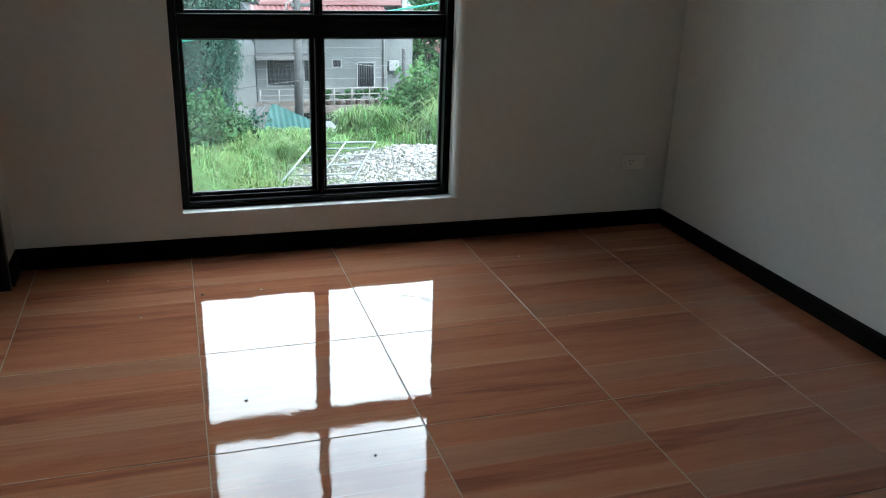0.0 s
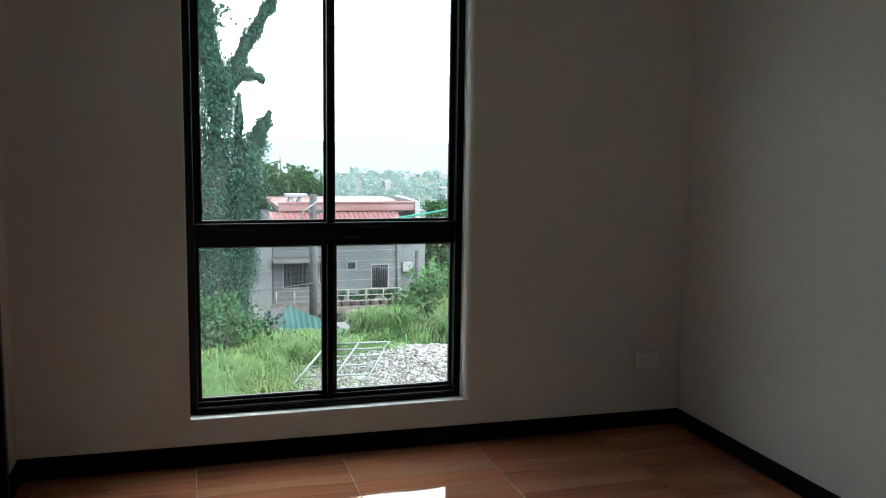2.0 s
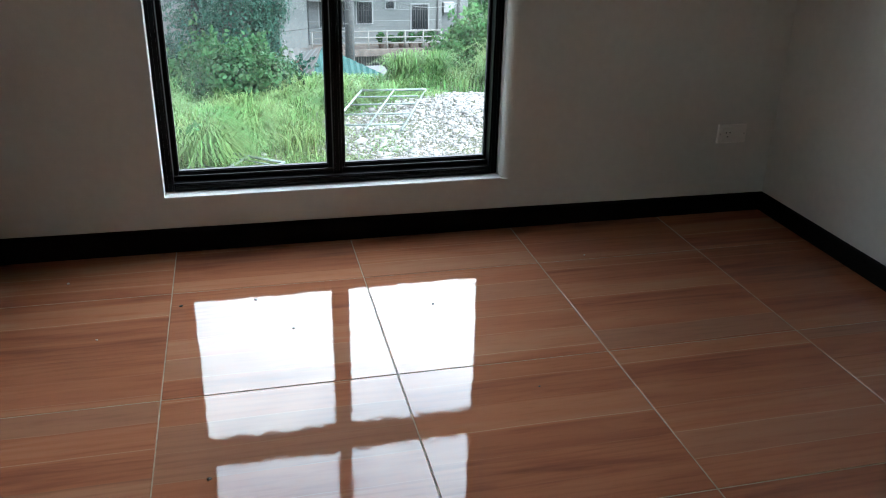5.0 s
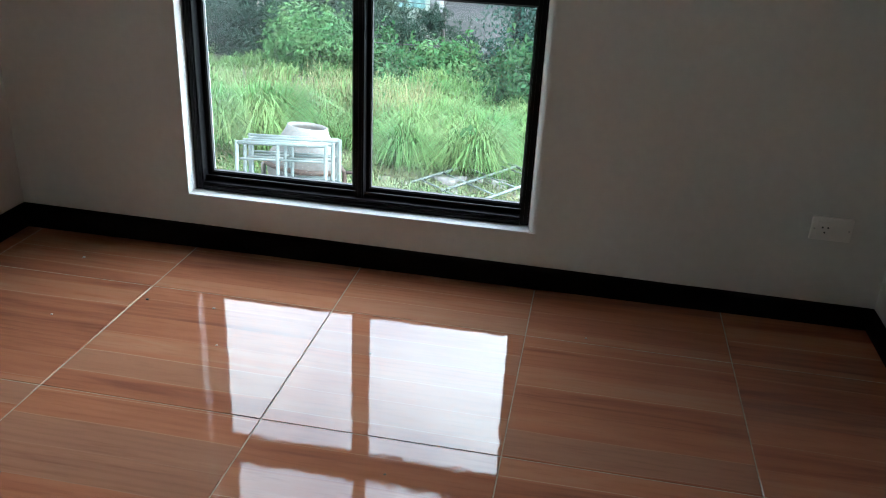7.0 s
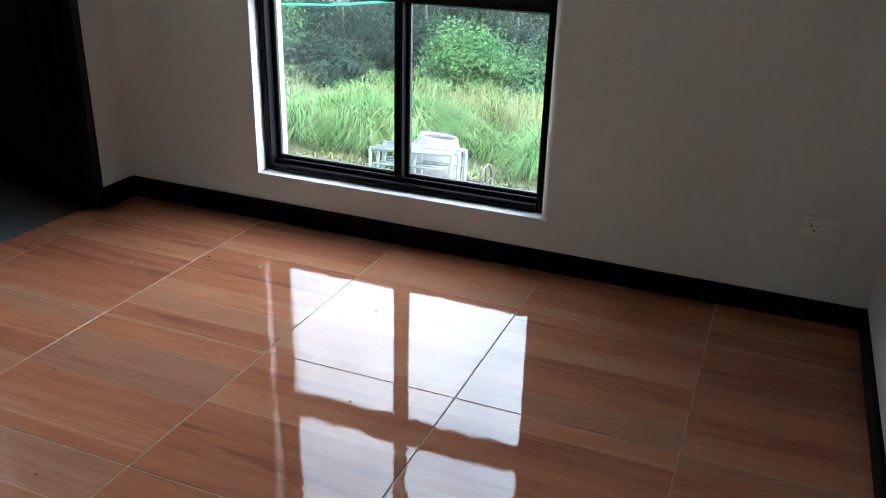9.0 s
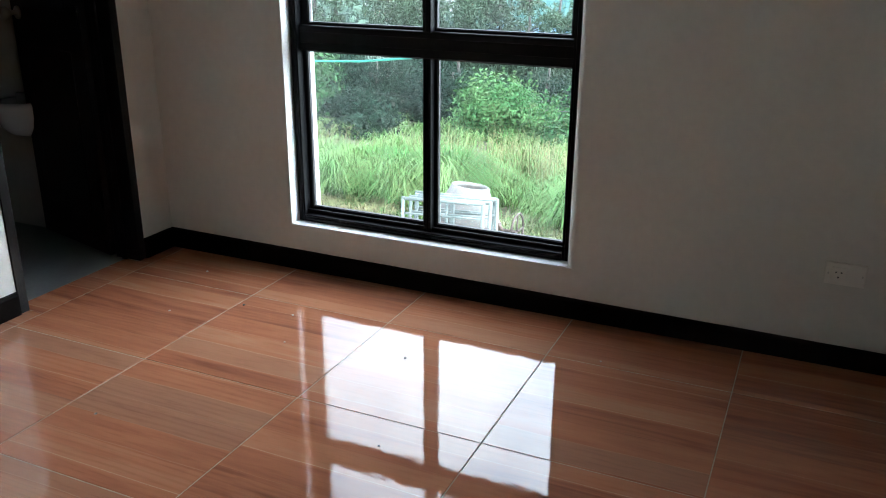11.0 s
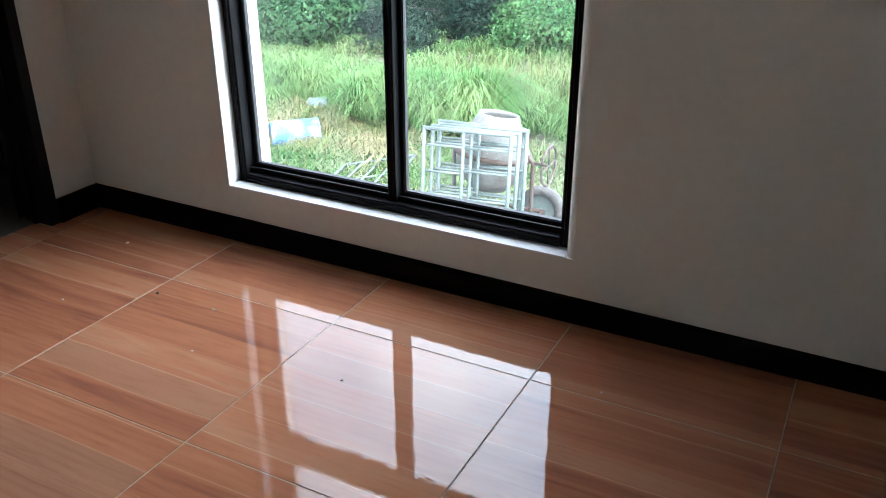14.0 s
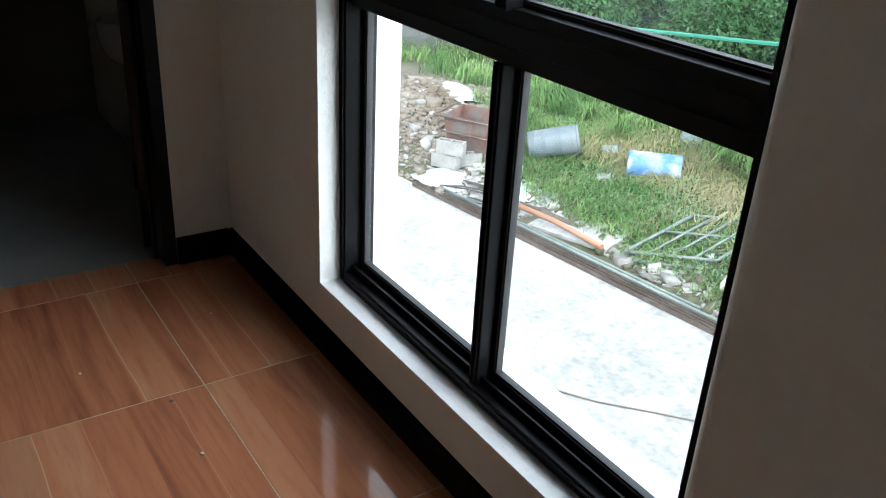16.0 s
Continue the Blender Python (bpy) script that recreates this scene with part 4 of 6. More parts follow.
fountains("grass_tussocks", "thick arching tussocks of tall green grass", [
    (-4.7, -2.4, 8.9, 9.7, 9, 950, 0.80, 1.12, 0.013, 0.85),
    (-1.4, 0.5, 9.0, 9.9, 8, 800, 0.62, 0.92, 0.013, 0.95),
    (-8.0, -4.6, 9.7, 10.8, 14, 420, 0.55, 0.85, 0.012, 0.9),
    (-7.0, 1.5, 10.2, 11.6, 26, 360, 0.50, 0.85, 0.012, 0.9),
    (-9.0, -6.4, 8.4, 9.6, 10, 300, 0.35, 0.6, 0.012, 0.9),
    (4.0, 5.0, 14.2, 15.0, 4, 420, 0.45, 0.75, 0.014, 0.8),
    (0.4, 3.6, 12.0, 13.8, 24, 260, 0.28, 0.5, 0.011, 1.0),
    (5.8, 9.0, 13.0, 15.2, 16, 320, 0.6, 1.0, 0.014, 0.8),
], grass_mat)
meadow("short_grass", "short green weeds and grass in the yard", [
    (-7.4, -1.6, 5.9, 9.0, 32000, 0.08, 0.28, 0.010, 1.0),
    (-1.2, 2.6, 7.2, 9.6, 6000, 0.06, 0.20, 0.010, 1.0),
    (-0.2, 2.0, 9.6, 13.4, 13000, 0.06, 0.20, 0.011, 1.1),
    (2.0, 4.4, 12.0, 13.6, 6000, 0.06, 0.18, 0.011, 1.1),
    (1.8, 3.4, 9.6, 12.0, 1800, 0.04, 0.11, 0.010, 1.0),
    (-8.5, -5.5, 7.0, 9.5, 6000, 0.1, 0.35, 0.011, 0.8),
], grass_mat)
meadow("pale_weeds", "pale low weeds and grass in front of the tussocks", [
    (-4.6, 1.9, 6.8, 9.2, 15000, 0.10, 0.28, 0.011, 1.2),
    (-6.8, -4.6, 6.6, 8.8, 4000, 0.10, 0.26, 0.010, 1.2),
    (0.6, 2.6, 9.2, 11.6, 3000, 0.06, 0.18, 0.010, 1.2),
], weed_mat)
meadow("dry_grass", "flattened straw-yellow dry grass", [
    (-6.6, -3.4, 7.6, 9.2, 12500, 0.12, 0.36, 0.012, 1.8),
    (-2.8, 1.5, 7.4, 9.2, 4200, 0.08, 0.24, 0.010, 1.6),
    (-4.6, -1.6, 6.4, 8.4, 2400, 0.08, 0.24, 0.009, 1.6),
    (-6.5, -3.0, 6.2, 7.8, 2200, 0.08, 0.2, 0.009, 1.6),
], dry_mat)
meadow("seeding_grass", "pale seed stalks standing above the tall grass", [
    (-3.2, -0.4, 10.4, 12.0, 1200, 0.75, 1.10, 0.0055, 0.45),
    (-7.5, -3.2, 10.4, 11.8, 800, 0.65, 0.95, 0.0055, 0.45),
], dry_mat)
n = 5200
wx, wy = rng.uniform(-6.4, -1.0, n), rng.uniform(5.9, 8.6, n)
p = np.stack([wx, wy, land(wx, wy) + rng.uniform(0.01, 0.14, n)], 1)
nm = rng.normal(size=(n, 3)) * 0.5 + np.array([0, -0.2, 1.0])
nm /= np.linalg.norm(nm, axis=1, keepdims=True)
v, f = leaf_quads(p, nm, rng.uniform(0.02, 0.055, n), 1.5)
tagged(big_mesh("ground_weeds", v, f, leaf_mid), "low broad-leaved green weeds in the yard", "weeds", kind="stuff")

# ---- shrubs ----
shrub("bush", "bright green leafy shrub behind the tall grass", (-4.15, 15.2, -2.62), (1.3, 1.1, 1.2), 27000, 0.037, leaf_bright, 18, 2.4, 9)
shrub("bush", "bright green large-leaved shrub at the yard's end", (-1.1, 16.2, -3.2), (1.3, 1.1, 1.0), 15000, 0.055, leaf_bright, 14, 2.3, 8)
shrub("bush", "low leafy green shrub with dark gaps", (-3.2, 17.8, -3.3), (1.6, 1.0, 0.9), 14144, 0.065, leaf_mid)
shrub("bush", "pale green leafy shrub above the tall grass", (-9.4, 14.6, -2.5), (1.7, 1.3, 1.35), 18000, 0.055, leaf_mid, 14, 2.4, 8)
shrub("bush", "rounded green shrub beside the tall trees", (-12.6, 15.5, -2.4), (1.8, 1.4, 1.4), 18564, 0.065, leaf_mid)
shrub("bush", "pale green leafy shrub at the edge of the grass", (-2.3, 14.8, -3.0), (1.0, 0.9, 0.7), 9000, 0.05, leaf_mid, 12, 2.4)
shrub("bush", "green leafy shrub on the slope below the grass", (0.4, 15.2, -2.95), (1.1, 0.9, 0.85), 11000, 0.055, leaf_mid, 12, 2.4)
shrub("bush", "green broad-leaved shrub below the ivy tree", (1.05, 13.6, -2.5), (1.05, 0.8, 0.70), 12260, 0.056, leaf_mid)
shrub("bush", "dark green shrub at the foot of the ivy tree", (1.9, 15.2, -3.2), (0.9, 0.8, 0.7), 11492, 0.048, leaf_dark)
shrub("bush", "bright green leafy bush on the bank beside the rubble", (6.9, 16.4, -2.8), (1.6, 1.2, 1.1), 20332, 0.060, leaf_bright)
shrub("bush", "low green bush behind the rubble heap", (8.8, 15.6, -2.4), (1.4, 1.0, 1.2), 12376, 0.060, leaf_mid)
shrub("bush", "dense green bush on the slope", (10.4, 20.0, -3.2), (1.8, 1.5, 1.6), 15912, 0.069, leaf_mid)

# thicket shrubs with their shade painted into the leaf colour
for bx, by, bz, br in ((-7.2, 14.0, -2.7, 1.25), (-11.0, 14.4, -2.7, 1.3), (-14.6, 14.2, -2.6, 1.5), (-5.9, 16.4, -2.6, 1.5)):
    shrub("bush", "green thicket shrub at the edge of the grass, shade in its leaf colour", (bx, by, bz), (br, br * 0.8, br * 0.75), 11000, 0.030, leaf_thicket, 14, 5.0)

shrub("bush", "dense dark green shrub beside the sheet fence", (-11.4, 11.8, -2.3), (1.6, 1.2, 1.3), 15000, 0.055, leaf_mid, 13, 2.2)
shrub("bush", "dark green shrub behind the tall grass", (-9.6, 13.4, -2.5), (1.3, 1.0, 1.1), 12000, 0.05, leaf_mid, 12, 2.2)

# broad-leaved plant in the grass
plant = thing("leafy_plant", "broad-leaved green plant among the tall grass", "plant", at=pose(0.35, 9.4, float(land(0.35, 9.4))))
p, d = blob_points((0, 0, 0.42), (0.42, 0.35, 0.35), 90, 6)
v, f = leaf_quads(p, d, rng.uniform(0.10, 0.2, 90), 1.5, 0.4)
big_mesh("foliage", v, f, leaf_bright, plant)
bm = bmesh.new()
for k in range(5):
    a = k * 1.25
    pipe(bm, [(0, 0, -0.05), (0.1 * math.cos(a), 0.1 * math.sin(a), 0.25), (0.25 * math.cos(a), 0.25 * math.sin(a), 0.5)], [0.012, 0.01, 0.004], 5)
part("stems", bm, leaf_mid, plant)


# ---- trees ----
def along(points, radii, n):
    """Points and outward directions round a bent run of limbs."""
    P, R = np.array(points, float), np.array(radii, float)
    seg = np.linalg.norm(np.diff(P, axis=0), axis=1)
    k = rng.choice(len(seg), n, p=seg / seg.sum())
    t = rng.random((n, 1))
    d = rng.normal(size=(n, 3))
    d /= np.linalg.norm(d, axis=1, keepdims=True)
    r = (R[k][:, None] * (1 - t) + R[k + 1][:, None] * t) * (0.7 + 0.45 * rng.random((n, 1)) ** 2)
    lump = 1 + 0.3 * np.sin(P[k][:, :1] * 3 + t * 9 + d[:, :1] * 4)
    return P[k] * (1 - t) + P[k + 1] * t + d * r * lump, d


ivy_tree = thing("ivy_tree", "tall dead tree wrapped in hanging dark green ivy", "tree", at=pose(0, 17, 0))
runs = [([(1.0, 0, -4.2), (1.05, 0, -2.0), (1.25, 0, 0.6), (1.25, 0, 2.4), (1.05, 0, 4.0), (0.95, 0, 6.6)], [0.9, 0.85, 0.9, 0.55, 0.24, 0.12]),
        ([(1.65, 0.1, -3.0), (1.8, 0, -0.8), (1.95, 0, 0.9), (2.25, 0, 1.5), (2.5, 0, 2.0)], [0.35, 0.46, 0.5, 0.26, 0.05]),
        ([(1.3, 0, 2.0), (1.75, 0, 3.1), (2.3, 0, 4.1), (2.7, 0, 4.75), (3.05, 0, 4.85), (3.16, 0, 4.65)], [0.34, 0.24, 0.18, 0.14, 0.1, 0.05]),
        ([(1.6, 0, 2.6), (2.0, 0, 2.9), (2.35, 0, 2.75)], [0.12, 0.16, 0.1]),
        ([(1.75, 0, 0.9), (1.8, 0, 2.4)], [0.16, 0.05]),
        ([(0.2, 0.3, -4.0), (0.1, 0.3, 0.5), (0.4, 0.3, 3.5)], [1.0, 0.85, 0.3])]
bm = bmesh.new()
for pts, rad in runs:
    pipe(bm, pts, [max(0.03, r * 0.4) for r in rad], 9)
part("trunk", bm, bark, ivy_tree)
V, F, n = [], [], 0
for (pts, rad), c in zip(runs, (54000, 22000, 12000, 3200, 3000, 13000)):
    p, d = along(pts, rad, c)
    v, f = leaf_quads(p, d, rng.uniform(0.022, 0.058, c), 1.7, 1.2)
    V.append(v), F.append(f + n)
    n += len(v)
# bare fine twigs hold a few loose leaves
c = 1500
p = np.stack([rng.normal(1.15, 0.35, c), rng.normal(0, 0.3, c), rng.uniform(3.9, 6.8, c)], 1)
v, f = leaf_quads(p, rng.normal(size=(c, 3)), rng.uniform(0.04, 0.1, c), 1.6, 1.0)
V.append(v), F.append(f + n)
big_mesh("crown", np.concatenate(V), np.concatenate(F), leaf_dark, ivy_tree)


def wispy_tree(name, label, x, y, height, clumps, per, mat, needle, trunk_r=0.16, leaf=1.0):
    """A tree of drooping fine foliage in clumps (dx, dy, z, radius) on limbs that spring from the trunk."""
    base = float(land(x, y))
    tree = thing(name, label, "tree", at=pose(x, y, base))
    bm = bmesh.new()
    top = height - base
    stem = limb(bm, (0, 0, -0.2), (random.uniform(-0.2, 0.2), 0, top), trunk_r, 0.025, 0.0, 9)
    V, F, n = [], [], 0
    for dx, dy, z, r in clumps:
        h = min(max((z - base) - 0.35 * math.hypot(dx, dy), 0.5), top * 0.97)
        foot = Vector((0, 0, h))
        for s, e in zip(stem, stem[1:]):
            if s.z <= h <= e.z:
                foot = s.lerp(e, (h - s.z) / max(e.z - s.z, 1e-6))
        limb(bm, foot, (dx, dy, z - base), 0.10 * trunk_r + 0.006, 0.004, 0.15, 5)
        p, d = strands((dx, dy, z - base), r, max(8, int(per * r * r)), 26 if needle else 15, 0.9 if needle else 0.45)
        c = len(p)
        size, aspect = (rng.uniform(0.016, 0.034, c), 7.0) if needle else (leaf * rng.uniform(0.018, 0.044, c), 2.4 if leaf < 2 else 1.7)
        v, f = leaf_quads(p, d, size, aspect, 0.9 if needle else 0.3)
        V.append(v), F.append(f + n)
        n += len(v)
    part("trunk", bm, bark, tree)
    big_mesh("crown", np.concatenate(V), np.concatenate(F), mat, tree)
    return tree


def scatter(n, x, z, r, dy=0.5):
    return [(random.uniform(*x), random.uniform(-dy, dy), random.uniform(*z), random.uniform(*r)) for _ in range(n)]


random.seed(11)


def spread(clumps, n):
    """Each clump with n smaller sprays of leaves about it."""
    return clumps + [(dx + random.uniform(-1.0, 1.0), dy + random.uniform(-0.5, 0.5), z + random.uniform(-0.55, 0.45), r * random.uniform(0.3, 0.6))
                     for dx, dy, z, r in clumps for _ in range(n)]


wispy_tree("tall_tree", "tall slender tree with sparse airy crown", -7.7, 22.4, 8.6,
           spread([(-3.2, 0, 4.0, 1.01), (-2.3, 0, 4.5, 1.09), (-1.9, 0, 3.6, 0.87), (-4.3, 0, 4.6, 0.43), (-3.6, 0, 3.0, 0.51), (1.5, 0, 3.9, 0.80), (2.1, 0, 3.6, 0.58), (3.1, 0, 3.3, 0.36),
            (3.6, 0, 3.45, 0.29), (0.6, 0, 4.3, 0.58), (0.1, 0, 5.8, 0.80), (-0.4, 0, 6.5, 0.58), (0.7, 0, 5.2, 0.58), (-1.0, 0, 5.0, 0.58), (0.3, 0, 7.4, 0.72), (-0.9, 0, 3.0, 0.58), (-1.3, 0, 2.2, 0.72),
            (0.5, 0, 2.3, 0.58), (-0.6, 0, 1.6, 1.01), (0.6, 0, 1.7, 0.58), (-4.8, 0, 5.2, 0.26), (1.0, 0, 6.0, 0.29)], 2), 230, leaf_needle, False, 0.12, 1.12)
wispy_tree("tree", "round-crowned green tree beyond the grass", -14.2, 25.0, 3.6,
           [(0, 0, 2.9, 1.0), (-0.7, 0, 2.2, 1.0), (0.8, 0, 2.0, 0.9), (0.2, 0, 1.2, 0.9), (1.5, 0, 1.0, 0.7), (-0.3, 0, -0.4, 0.6), (0.9, 0, -0.3, 0.5), (-1.2, 0, 3.2, 0.8), (-1.4, 0, 1.2, 0.9), (0.2, 0, 0.3, 0.9)], 330, leaf_mid, False, 0.16, 1.25)
random.seed(12)
for tx, ty, top, cl in ((-6.7, 22.2, 0.7, scatter(16, (-1.5, 1.5), (-2.8, 0.3), (0.5, 0.9))),
                                       (-4.9, 22.6, 0.1, scatter(12, (-1.3, 1.3), (-2.8, -0.3), (0.5, 0.8))),
                                       (-10.6, 23.0, 2.0, scatter(14, (-1.8, 1.8), (-2.6, 1.6), (0.6, 1.1))),
                                       (-12.8, 21.5, 0.6, scatter(12, (-2.0, 1.6), (-3.4, -0.2), (0.6, 1.1))),
                                       (-8.4, 21.0, 0.4, scatter(13, (-1.8, 1.8), (-3.4, -0.1), (0.6, 1.0))),
                                       (-5.6, 21.6, -0.3, scatter(12, (-1.7, 1.7), (-3.6, -0.7), (0.5, 0.95))),
                                       (-15.5, 20.0, 0.6, scatter(12, (-2.0, 1.8), (-3.6, 0.3), (0.7, 1.2))),
                                       (-18.5, 18.0, 0.4, scatter(12, (-2.0, 1.8), (-3.4, 0.2), (0.7, 1.2))),
                                       (-6.9, 19.6, -1.6, scatter(9, (-1.6, 1.6), (-3.8, -1.9), (0.5, 0.9))),
                                       (-11.0, 18.8, -1.2, scatter(10, (-2.0, 2.0), (-3.6, -1.6), (0.6, 1.0))),
                                       (-6.4, 17.6, -1.9, scatter(9, (-1.3, 1.3), (-3.3, -2.0), (0.55, 0.9))),
                                       (-8.3, 17.2, -1.7, scatter(9, (-1.3, 1.3), (-3.3, -1.8), (0.55, 0.9))),
                                       (-10.6, 17.2, -1.5, scatter(9, (-1.3, 1.3), (-3.3, -1.6), (0.55, 0.9))),
                                       (-13.6, 17.8, -1.2, scatter(9, (-1.6, 1.6), (-3.3, -1.3), (0.6, 1.0))),
                                       (-16.5, 15.8, -1.2, scatter(9, (-1.8, 1.6), (-3.2, -1.3), (0.6, 1.0))),
                                       (-4.4, 19.4, -1.9, scatter(9, (-1.4, 1.4), (-3.8, -2.1), (0.55, 0.9))),
                                       (-2.0, 19.8, -2.6, scatter(8, (-1.4, 1.4), (-4.0, -2.7), (0.5, 0.85))),
                                       (-2.6, 22.5, -1.8, scatter(8, (-1.4, 1.4), (-4.4, -2.3), (0.5, 0.9))),
                                       (0.6, 23.0, -2.2, scatter(8, (-1.4, 1.2), (-4.8, -2.6), (0.5, 0.9)))):
    # low trees take the shaded copy of the needle foliage
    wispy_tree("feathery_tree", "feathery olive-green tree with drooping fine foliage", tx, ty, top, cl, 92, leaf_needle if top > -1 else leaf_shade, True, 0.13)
for tx, ty, top, r in ((6.0, 50.0, 0.45, 2.4), (8.4, 50.0, -0.45, 2.0), (3.6, 52.0, 0.6, 2.4), (14.6, 44.0, -2.4, 2.0), (17.0, 50.0, -1.8, 2.2)):
    b = float(land(tx, ty))
    wispy_tree("tree", "dense dark green tree beside the grey house", tx, ty, top,
               [(random.uniform(-r, r) * 0.6, 0, top - random.uniform(0.2, 0.75) * min(5, top - b), random.uniform(0.35, 0.6) * r) for _ in range(9)], 80, leaf_mid, False, 0.2, 4.0)

# leaf_far lays painted haze over these trees as a faint glow
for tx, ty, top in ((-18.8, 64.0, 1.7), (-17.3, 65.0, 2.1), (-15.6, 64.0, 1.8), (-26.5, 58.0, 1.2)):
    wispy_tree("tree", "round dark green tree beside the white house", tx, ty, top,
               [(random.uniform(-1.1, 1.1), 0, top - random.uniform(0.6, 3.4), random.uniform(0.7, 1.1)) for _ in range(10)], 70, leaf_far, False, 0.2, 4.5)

# far woods on the plain, and hills
n = 2000
fy = 70 * np.exp(rng.uniform(0, 1, n) ** 1.0 * 2.9)
fx = fy * rng.uniform(-0.75, 0.62, n)
rad = rng.uniform(1.3, 3.0, n) * np.sqrt(fy / 120)
keep = ~((fy < 90) & (fx > -40) & (fx < 2))
fx, fy, rad = fx[keep], fy[keep], rad[keep]
V, F, m = [], [], 0
for x, y, r in zip(fx, fy, rad):
    c = 48
    p, d = blob_points((x, y, float(land(x, y)) + r * 0.7), (r * 1.3, r, r), c, 4, 0.3)
    v, f = leaf_quads(p, d, r * rng.uniform(0.26, 0.55, c), 1.3)
    V.append(v), F.append(f + m)
    m += len(v)
tagged(big_mesh("far_woods", np.concatenate(V), np.concatenate(F), leaf_far), "distant green woods on the plain with haze as a leaf glow", "woods", kind="stuff")
bm = bmesh.new()
random.seed(5)
for k in range(170):
    y = 110 * math.exp(random.uniform(0, 2.4))
    x = y * random.uniform(-0.5, 0.6)
    z = float(land(x, y))
    w, d, h = (random.uniform(2.5, 8) * (1 + y / 700) for _ in range(3))
    box(bm, (x - w / 2, y, z), (x + w / 2, y + d, z + 2 + h * 0.3))
tagged(part("far_town", bm, facade_white), "distant pale houses scattered among the trees", "town", kind="stuff")
bm = bmesh.new()
prev = None
for k in range(161):
    x = -1600 + 20 * k
    h = 2 + 9 * noise.noise(Vector((x * 0.0016, 2.0, 0))) + 3 * noise.noise(Vector((x * 0.008, 9.0, 0)))
    cur = (bm.verts.new((x, 1330, -95)), bm.verts.new((x, 1380, h)))
    if prev:
        bm.faces.new((prev[0], cur[0], cur[1], prev[1]))
    prev = cur
tagged(part("backdrop", bm, hill_mat), "pale hills on the horizon with haze as a glow", "hills", kind="structure")

# ---- scaffold frames ----
def scaffold(label, w, h, at, rungs=5):
    s = thing("scaffold_frame", label, "scaffold frame", "scaffold frames", at=at)
    bm = bmesh.new(); tube(bm, (0, 0, 0), (0, 0, h), 0.021, 10); part("leg", bm, galv, s)
    bm = bmesh.new(); tube(bm, (w, 0, 0), (w, 0, h), 0.021, 10); part("leg", bm, galv, s)
    bm = bmesh.new(); tube(bm, (-0.0, 0, h - 0.02), (w, 0, h - 0.02), 0.021, 10); part("top_bar", bm, galv, s)
    bm = bmesh.new(); tube(bm, (w * 0.46, 0, 0.12), (w * 0.46, 0, h - 0.02), 0.019, 10); part("post", bm, galv, s)
    for k in range(rungs):
        z = 0.16 + (h - 0.34) * k / (rungs - 1)
        for a, b in ((0.0, w * 0.46), (w * 0.46, w)):
            bm = bmesh.new()
            dz = random.uniform(-0.02, 0.02)
            tube(bm, (a, 0, z + dz), (b, 0, z + dz), 0.013, 8)
            part("rung", bm, galv, s)
    return s


def lean(x, y, yaw, tilt):
    """Stands at (x, y) on the apron's edge, leaning back by tilt degrees."""
    return pose(x, y, GROUND + 0.004, 0, 0, yaw) @ pose(0, 0, 0, -tilt)


random.seed(3)
first = scaffold("pale green steel scaffold frame leaning with others outdoors", 0.93, 1.43, lean(-1.57, 5.29, 10, 7))
for dx, dy, yaw, tilt in ((0.05, 0.09, 9, 7), (0.10, 0.17, 12, 7.5), (0.03, 0.26, 8, 8)):
    copy_thing(first, lean(-1.57 + dx, 5.29 + dy, yaw, tilt))


def racked_frame(label, o, u, v, n_rungs, cross=(0.0, 0.55)):
    """A steel frame lying knocked out of square: o is its corner, u and v its sides."""
    o, u, v = Vector(o), Vector(u), Vector(v)
    s = thing("scaffold_frame", label, "scaffold frame", "scaffold frames", at=Matrix.Translation(o))
    bm = bmesh.new(); tube(bm, v, v + u, 0.022, 10); part("top_bar", bm, galv, s)
    for k in cross:
        bm = bmesh.new(); tube(bm, v * k, v * k + u, 0.015 if k else 0.022, 10); part("cross_bar", bm, galv, s)
    for k in range(n_rungs):
        bm = bmesh.new()
        p = u * (k / (n_rungs - 1))
        tube(bm, p, p + v, 0.021 if k in (0, n_rungs - 1) else 0.016, 10)
        part("rung", bm, galv, s)
    return s


racked_frame("pale steel scaffold frame lying racked on the weeds", (-3.46, 5.68, GROUND + 0.06), (0.68, 0.72, 0.02), (-0.20, 1.30, 0.10), 5)
racked_frame("pale steel scaffold frame lying under another one", (-3.30, 5.66, GROUND + 0.02), (0.75, 0.78, 0.0), (0.10, 1.25, 0.03), 3)
racked_frame("pale steel scaffold frame lying on the rubble heap", (2.22, 10.10, -2.60), (1.20, -0.02, -0.02), (0.92, 2.35, 0.06), 3, (0.14, 0.38, 0.62, 0.82))
scaffold("pale steel scaffold frame lying among the debris", 1.1, 1.6, Matrix.Translation((-0.35, 8.35, -2.75)) @ pose(0, 0, 0, -87, 0, -38), 4)

# ---- concrete mixer ----
mixer = thing("concrete_mixer", "cement-caked concrete mixer behind the scaffold frames", "concrete mixer", at=pose(-1.12, 6.15, GROUND - 0.03, 0, 0, 0))
tilt = pose(0, 0, 1.02, -8, 5, 0)
bm = bmesh.new()
lathe(bm, [(0.0, -0.42), (0.20, -0.40), (0.34, -0.25), (0.40, -0.08), (0.41, 0.06), (0.36, 0.16), (0.235, 0.40), (0.225, 0.44), (0.205, 0.44), (0.205, 0.40), (0.33, 0.14), (0.37, 0.0), (0.0, -0.36)], 32, tilt)
part("drum", bm, drum_white, mixer, "whitish cement-crusted drum")
bm = bmesh.new()
lathe(bm, [(0.412, -0.02), (0.44, -0.02), (0.44, 0.03), (0.412, 0.03), (0.412, -0.02)], 36, tilt)
